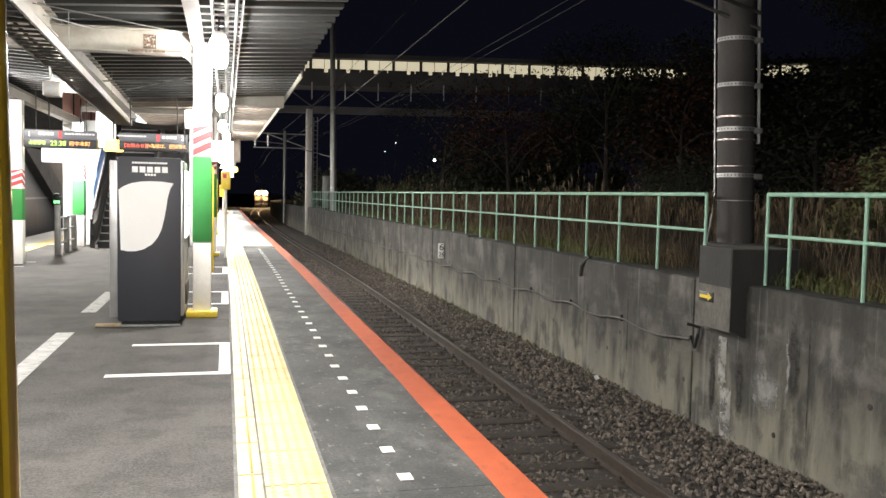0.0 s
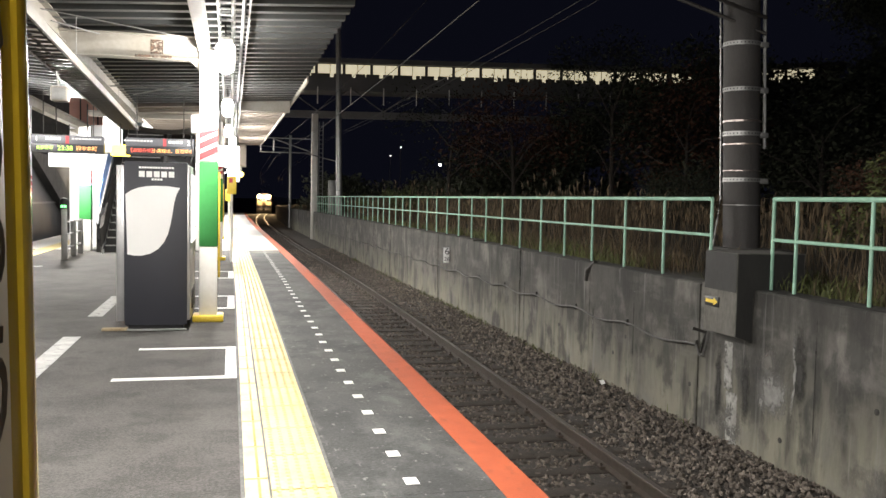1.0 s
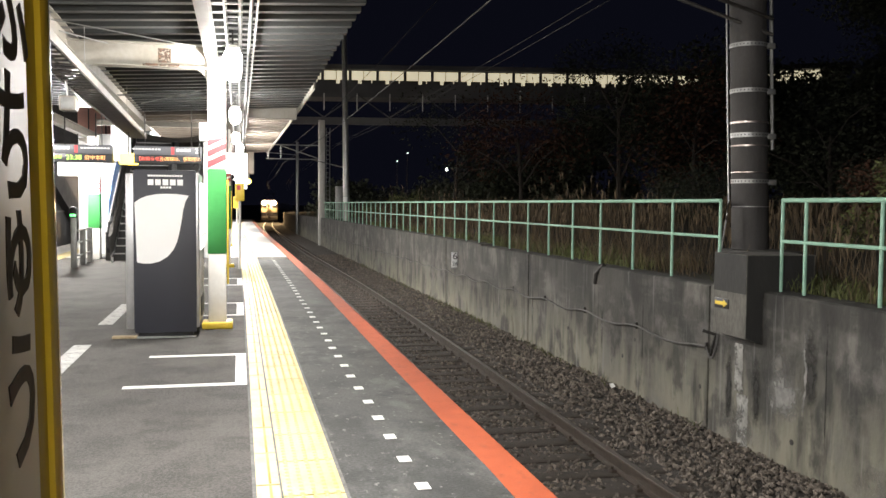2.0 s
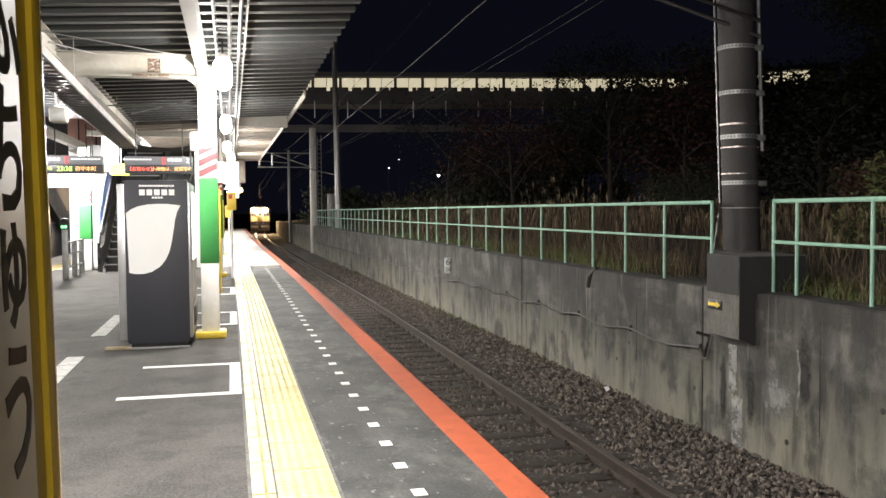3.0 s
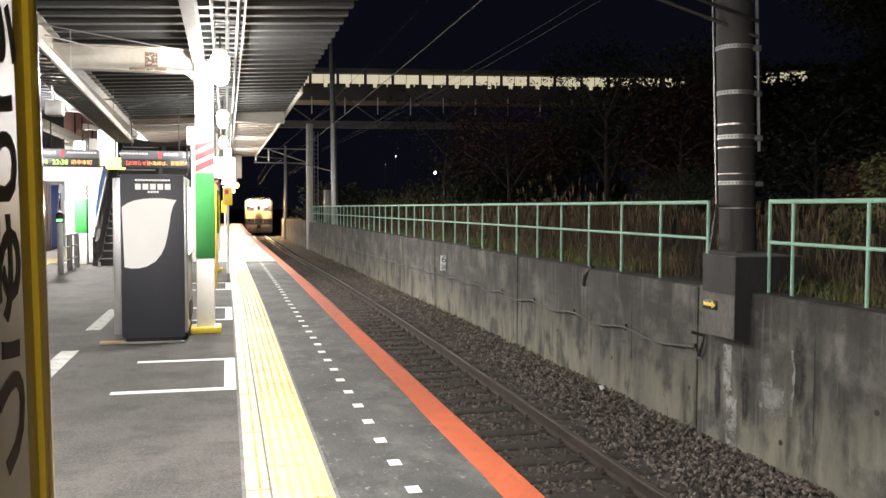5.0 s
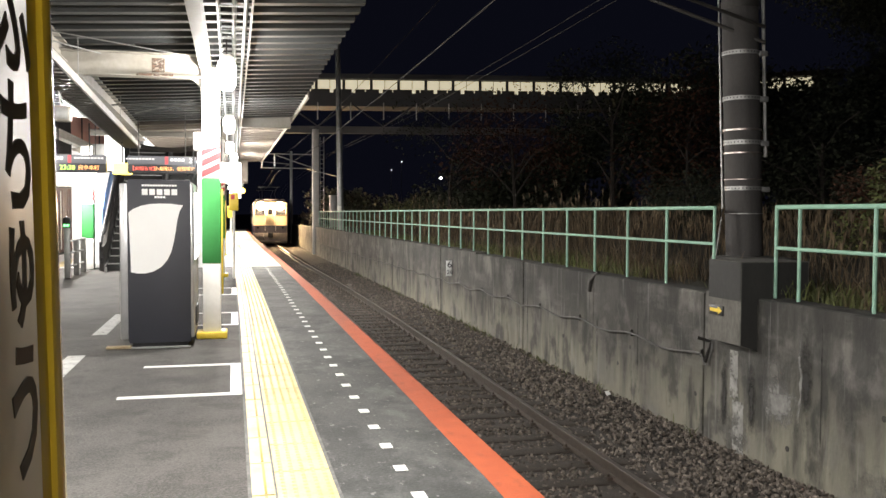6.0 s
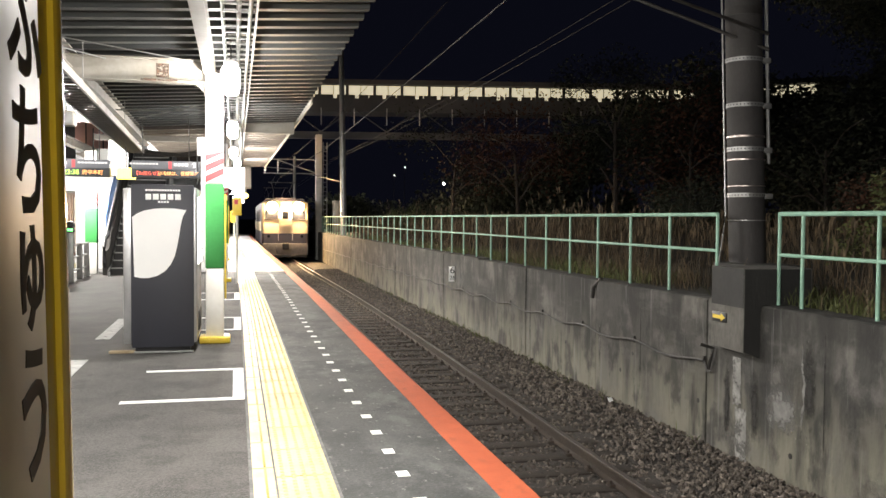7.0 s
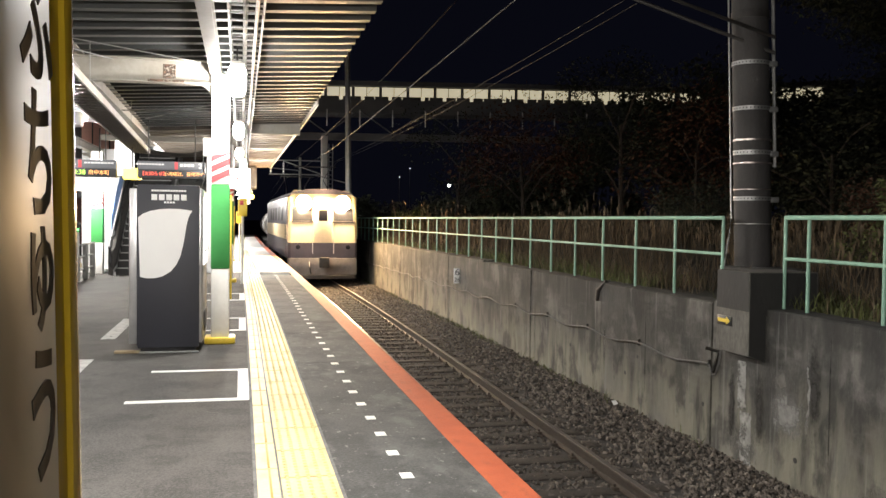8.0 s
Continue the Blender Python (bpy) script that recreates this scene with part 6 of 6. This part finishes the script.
# ---- trains ----
def loco_front():
    """Electric locomotive; its nose is at the origin at rail level and it runs towards -y."""
    t = thing("locomotive", "cream and navy electric freight locomotive with glowing headlights", "locomotive")
    W = 1.40

    def hull(nm, prof, y0, y1, m, par, lab=""):
        bm = bmesh.new()
        extrude_y(bm, prof, y0, y1)
        return part(nm, bm, m, par, lab)
    body = hull("body", [(-W, 1.0), (-W, 3.45), (-1.15, 3.68), (-0.5, 3.80), (0.5, 3.80), (1.15, 3.68), (W, 3.45), (W, 1.0)], 0.45, 16.3, M["navy"], t, "navy body sides")
    # nose, a little slanted: waist, window band and brow
    bm = bmesh.new()
    sec = [(-0.02, 1.02), (0.0, 1.63), (0.02, 2.42), (0.22, 3.06), (0.30, 3.45), (0.62, 3.75)]
    rows = []
    for y, z in sec:
        ww = W - 0.02 if z < 3.5 else W - 0.28
        rows.append([bm.verts.new((x, yy, z)) for x, yy in ((-ww, 0.62), (-ww, y + 0.10), (-ww + 0.10, y), (ww - 0.10, y), (ww, y + 0.10), (ww, 0.62))])
    for i, (a, b) in enumerate(zip(rows, rows[1:])):
        for k in range(5):
            f = bm.faces.new((a[k], a[k + 1], b[k + 1], b[k]))
            f.material_index = 1 if i == 0 else 0
    bm.faces.new(rows[-1])
    bmesh.ops.recalc_face_normals(bm, faces=bm.faces)
    nose = part("nose", bm, [M["cream"], M["navy"]], t, "cream nose with a navy band")
    for x0, x1 in ((-1.22, -0.42), (0.42, 1.22)):
        bm = bmesh.new()
        a = [(x0, 0.035, 2.50), (x1, 0.035, 2.50), (x1 - 0.02, 0.195, 3.0), (x0 + 0.02, 0.195, 3.0)]
        bm.faces.new([bm.verts.new((x, y - 0.004, z)) for x, y, z in a])
        bmesh.ops.recalc_face_normals(bm, faces=bm.faces)
        bmesh.ops.solidify(bm, geom=bm.faces[:], thickness=0.02)
        w = part("windscreen", bm, M["glass"], t, "dark windscreen")
        bm = bmesh.new()
        box(bm, x0 - 0.05, -0.01, 2.44, x1 + 0.05, 0.04, 2.49, 0.005)
        part("sill", bm, M["navy"], w)
    bm = bmesh.new()
    box(bm, -0.36, -0.015, 1.66, 0.36, 0.30, 3.10, 0.02)
    d = part("gangway_door", bm, M["cream"], t, "cream gangway door")
    bm = bmesh.new()
    box(bm, -0.18, -0.021, 2.5, 0.18, -0.013, 2.95, 0.004)
    part("pane", bm, M["glass"], d)
    for x in (-0.42, 0.42):
        bm = bmesh.new()
        cyl(bm, (x, -0.06, 1.2), (x, -0.06, 2.4), 0.018, seg=6)
        part("grab_rail", bm, M["silver"], t)
    # lenses are enlarged and bulged: the headlight glare is put into their shape
    for x in (-0.78, 0.78):
        bm = bmesh.new()
        cyl(bm, (x, 0.55, 3.22), (x, 0.02, 3.22), 0.33, 0.31, 20)
        h = part("headlight", bm, M["cream"], t, "round headlight housing, widened for the oversized lens")
        bm = bmesh.new()
        bmesh.ops.create_uvsphere(bm, u_segments=20, v_segments=10, radius=0.30, matrix=Matrix.Translation((x, 0.02, 3.22)) @ Matrix.Diagonal((1, 0.75, 1, 1)))
        part("lens", bm, M["headlight"], h, "glowing warm headlight lens, oversized to show its glare")
        bm = bmesh.new()
        cyl(bm, (x * 1.28, 0.05, 1.45), (x * 1.28, -0.06, 1.45), 0.09, 0.085, 14)
        part("marker_light", bm, M["glass"], t)
    bm = bmesh.new()
    box(bm, -1.36, -0.05, 0.34, 1.36, 0.5, 1.02, 0.04)
    part("skirt", bm, M["skirt"], t, "grey buffer beam and skirt")
    bm = bmesh.new()
    box(bm, -0.15, -0.55, 0.72, 0.15, 0.0, 1.0, 0.03)
    box(bm, -0.2, -0.62, 0.66, 0.2, -0.42, 1.06, 0.03)
    part("coupler", bm, M["dark_steel"], t)
    bm = bmesh.new()
    tube(bm, [(-0.55, -0.05, 0.85), (-0.55, -0.25, 0.65), (-0.5, -0.3, 0.4)], 0.03, 6)
    part("air_hose", bm, M["black"], t)
    bm = bmesh.new()
    box(bm, -1.3, -0.12, 0.18, 1.3, -0.04, 0.34, 0.02)
    part("rail_guard", bm, M["dark_steel"], t)
    for s in (-1, 1):
        bm = bmesh.new()
        box(bm, s * W - 0.012, 0.6, 1.75, s * W + 0.012, 16.2, 2.35, 0.004)
        part("side_band", bm, M["cream"], t, "cream side band")
        for k in range(5):
            bm = bmesh.new()
            box(bm, s * W - 0.012, 3.2 + 2.1 * k, 2.5, s * W + 0.014, 4.6 + 2.1 * k, 3.1, 0.004)
            part("louvre", bm, M["dark_steel"], t)
        bm = bmesh.new()
        box(bm, s * W - 0.012, 0.9, 1.1, s * W + 0.016, 1.6, 3.1, 0.006)
        part("cab_door", bm, M["navy"], t)
    for y in (2.6, 8.2, 13.8):
        bm = bmesh.new()
        box(bm, -1.15, y - 1.3, 0.25, 1.15, y + 1.3, 1.0, 0.05)
        part("bogie", bm, M["dark_steel"], t)
    for y in (3.2, 12.6):
        bm = bmesh.new()
        tube(bm, [(-0.6, y, 3.8), (-0.5, y + 1.5, 4.35), (-0.7, y + 0.2, 4.85)], 0.025, 6)
        tube(bm, [(0.6, y, 3.8), (0.5, y + 1.5, 4.35), (0.7, y + 0.2, 4.85)], 0.025, 6)
        tube(bm, [(-0.9, y + 0.2, 4.86), (0.9, y + 0.2, 4.86)], 0.03, 6)
        part("pantograph", bm, M["dark_steel"], t)
    return t


def tank_wagon():
    t = thing("tank_wagon", "pale grey rounded tank wagon behind the locomotive", "tank wagon", "tank wagons")
    bm = bmesh.new()
    cyl(bm, (0, 0.7, 2.25), (0, 12.3, 2.25), 1.22, seg=32)
    for y, s in ((0.7, -1), (12.3, 1)):
        bmesh.ops.create_uvsphere(bm, u_segments=32, v_segments=12, radius=1.22, matrix=Matrix.Translation((0, y, 2.25)) @ Matrix.Diagonal((1, 0.3, 1, 1)))
    part("barrel", bm, M["pale_grey"], t)
    bm = bmesh.new()
    box(bm, -1.2, 0.1, 0.85, 1.2, 12.9, 1.08, 0.03)
    part("frame", bm, M["dark_steel"], t)
    for y in (3.2, 6.5, 9.8):
        bm = bmesh.new()
        cyl(bm, (0, y - 0.05, 2.25), (0, y + 0.05, 2.25), 1.24, seg=32)
        part("strap", bm, M["skirt"], t)
    bm = bmesh.new()
    cyl(bm, (0, 6.0, 3.4), (0, 6.0, 3.65), 0.35, seg=16)
    part("hatch", bm, M["pale_grey"], t)
    for y in (2.2, 10.8):
        bm = bmesh.new()
        box(bm, -1.1, y - 1.1, 0.25, 1.1, y + 1.1, 0.85, 0.05)
        part("bogie", bm, M["dark_steel"], t)
    return t


def loco_away():
    """Electric locomotive on the other track; its leading end is at the origin and it runs towards +y."""
    t = thing("locomotive", "blue and pale grey electric freight locomotive passing the platform", "locomotive")
    W = 1.42
    for nm, z0, z1, m in (("lower_body", 1.0, 2.75, M["pale_grey"]), ("upper_body", 2.75, 3.35, M["lightblue"])):
        bm = bmesh.new()
        box(bm, -W, -17.0, z0, W, -0.5, z1, 0.03)
        part(nm, bm, m, t)
    bm = bmesh.new()
    extrude_y(bm, [(-W, 3.35), (-1.1, 3.65), (1.1, 3.65), (W, 3.35)], -17.2, -0.4)
    part("roof", bm, M["pale_grey"], t)
    for y0, y1, s in ((-0.9, 0.0, 1), (-17.5, -16.6, -1)):
        bm = bmesh.new()
        lo, hi = (0.0, -0.35) if s > 0 else (-17.5, -17.15)
        inn = -1.3 if s > 0 else -16.2
        q = [(lo, 1.0), (lo, 2.3), (hi, 3.4), (inn, 3.4), (inn, 1.0)]
        a = [bm.verts.new((-W - 0.01, p, z)) for p, z in q]
        b = [bm.verts.new((W + 0.01, p, z)) for p, z in q]
        bm.faces.new(a)
        bm.faces.new(b[::-1])
        for i in range(5):
            bm.faces.new((a[i], b[i], b[(i + 1) % 5], a[(i + 1) % 5]))
        bmesh.ops.recalc_face_normals(bm, faces=bm.faces)
        c = part("cab", bm, M["blue"], t, "deep blue cab end")
        bm = bmesh.new()
        box(bm, W, (y0 + y1) / 2 - 0.25, 2.35, W + 0.018, (y0 + y1) / 2 + 0.2, 3.05, 0.004)
        part("cab_window", bm, M["glass"], c)
    for y in (-1.9, -15.2):
        bm = bmesh.new()
        box(bm, W - 0.01, y - 0.36, 1.05, W + 0.012, y + 0.36, 3.1, 0.006)
        d = part("cab_door", bm, M["pale_grey"], t)
        bm = bmesh.new()
        box(bm, W + 0.012, y - 0.22, 2.3, W + 0.018, y + 0.22, 3.0, 0.004)
        part("door_window", bm, M["glass"], d)
    for y0, y1, z0, z1 in ((-5.2, -3.8, 1.75, 2.35), (-7.6, -6.6, 1.8, 2.3)):
        bm = bmesh.new()
        box(bm, W, y0, z0, W + 0.01, y1, z1, 0.003)
        part("emblem", bm, M["leaf_white"], t, "plain white emblem panel")
    for k in range(8):
        bm = bmesh.new()
        box(bm, W, -10.6, 1.5 + 0.12 * k, W + 0.016, -9.3, 1.56 + 0.12 * k, 0.003)
        part("louvre", bm, M["dark_steel"], t)
    for k in range(8):
        bm = bmesh.new()
        box(bm, W, -14.2, 1.5 + 0.12 * k, W + 0.016, -12.9, 1.56 + 0.12 * k, 0.003)
        part("louvre", bm, M["dark_steel"], t)
    bm = bmesh.new()
    box(bm, -1.3, -17.3, 0.55, 1.3, -0.2, 1.0, 0.04)
    part("underframe", bm, M["skirt"], t)
    for y in (-3.0, -8.7, -14.4):
        bm = bmesh.new()
        box(bm, -1.2, y - 1.3, 0.2, 1.2, y + 1.3, 0.7, 0.05)
        part("bogie", bm, M["dark_steel"], t)
    for y in (-4.5, -13.2):
        bm = bmesh.new()
        box(bm, -0.8, y - 0.9, 3.65, 0.8, y + 0.9, 3.80, 0.03)
        tube(bm, [(0.5, y, 3.8), (0.4, y - 1.2, 4.3), (0.5, y + 0.1, 4.8)], 0.025, 6)
        tube(bm, [(-0.9, y + 0.1, 4.82), (0.9, y + 0.1, 4.82)], 0.03, 6)
        part("pantograph", bm, M["dark_steel"], t)
    return t


def container_wagon(loaded):
    t = thing("container_wagon", "flat freight wagon with dark maroon containers" if loaded else "flat freight wagon with few dark containers", "freight wagon", "freight wagons")
    bm = bmesh.new()
    box(bm, -1.25, -19.6, 0.75, 1.25, -0.4, 1.0, 0.03)
    part("deck", bm, M["dark_steel"], t)
    for y in (-3.2, -16.8):
        bm = bmesh.new()
        box(bm, -1.1, y - 1.1, 0.2, 1.1, y + 1.1, 0.75, 0.05)
        part("bogie", bm, M["dark_steel"], t)
    for k in range(5):
        if k not in loaded:
            continue
        y1 = -0.55 - 3.82 * k
        bm = bmesh.new()
        box(bm, -1.2, y1 - 3.7, 1.02, 1.2, y1, 3.50, 0.03)
        c = part("container", bm, M["container"], t, "maroon freight container")
        bm = bmesh.new()
        box(bm, 0, -0.04, 1.1, 0.03, 0.04, 3.42)
        rib = finish("rib", bm, M["container"])
        for j in range(7):
            o = new("rib", rib)
            o.parent = c
            o.matrix_basis = pose(1.19, y1 - 0.3 - 0.52 * j, 0)
        bm = bmesh.new()
        box(bm, 1.225, y1 - 1.95, 1.15, 1.24, y1 - 1.80, 3.35)
        part("door_bar", bm, M["pale_grey"], c)
    return t


M["enamel"] = mat("white_enamel", (0.36, 0.325, 0.255), (0.30, 0.27, 0.205), 0.5, scale=3, fine=30, bump=0.01, spec=0.22)
M["yellow_gloss"] = mat("yellow_enamel", (0.44, 0.30, 0.02), (0.36, 0.24, 0.016), 0.15, scale=4, fine=30, bump=0.01)
M["ink"] = mat("black_enamel", (0.055, 0.043, 0.032), (0.042, 0.033, 0.024), 0.6, scale=6, bump=0.01)
build_name_plate()
ENGINE = loco_front()
tank = tank_wagon()
TANKS = [tank] + [copy_thing(tank, pose(0, 0, 0)) for k in range(5)]
PASSING = loco_away()
FLATS = [container_wagon((0, 1, 2, 3, 4)), container_wagon((0, 1)), container_wagon(()), container_wagon((2, 3)), container_wagon((0, 1, 2, 3, 4))]


def on_line(cx, y, back=0.0):
    """Pose on a track at y, turned along the line."""
    turn = track_bend if cx == TRACK_A else bend
    o, g = turn(y)
    a = math.degrees(math.atan2(turn(y + 6)[0] - o, 6.0))
    p = math.degrees(math.atan2(turn(y + 6)[1] - g, 6.0))
    return pose(cx + o, y, RAIL_Z + g, p, 0, -a)


def motions():
    """Both freight trains run at an even pace through the whole clip."""
    times = [0.25 * k for k in range(33)]
    for k, v in enumerate([ENGINE] + TANKS):
        off = 0.0 if k == 0 else 16.9 + 13.3 * (k - 1)
        walk(v, [(t, on_line(TRACK_A, 183.2 - 18.6 * t + off)) for t in times])
    for k, v in enumerate([PASSING] + FLATS):
        off = 0.0 if k == 0 else 17.7 + 20.0 * (k - 1)
        walk(v, [(t, on_line(TRACK_B, -18.85 + 14.2 * t - off)) for t in times])


motions()
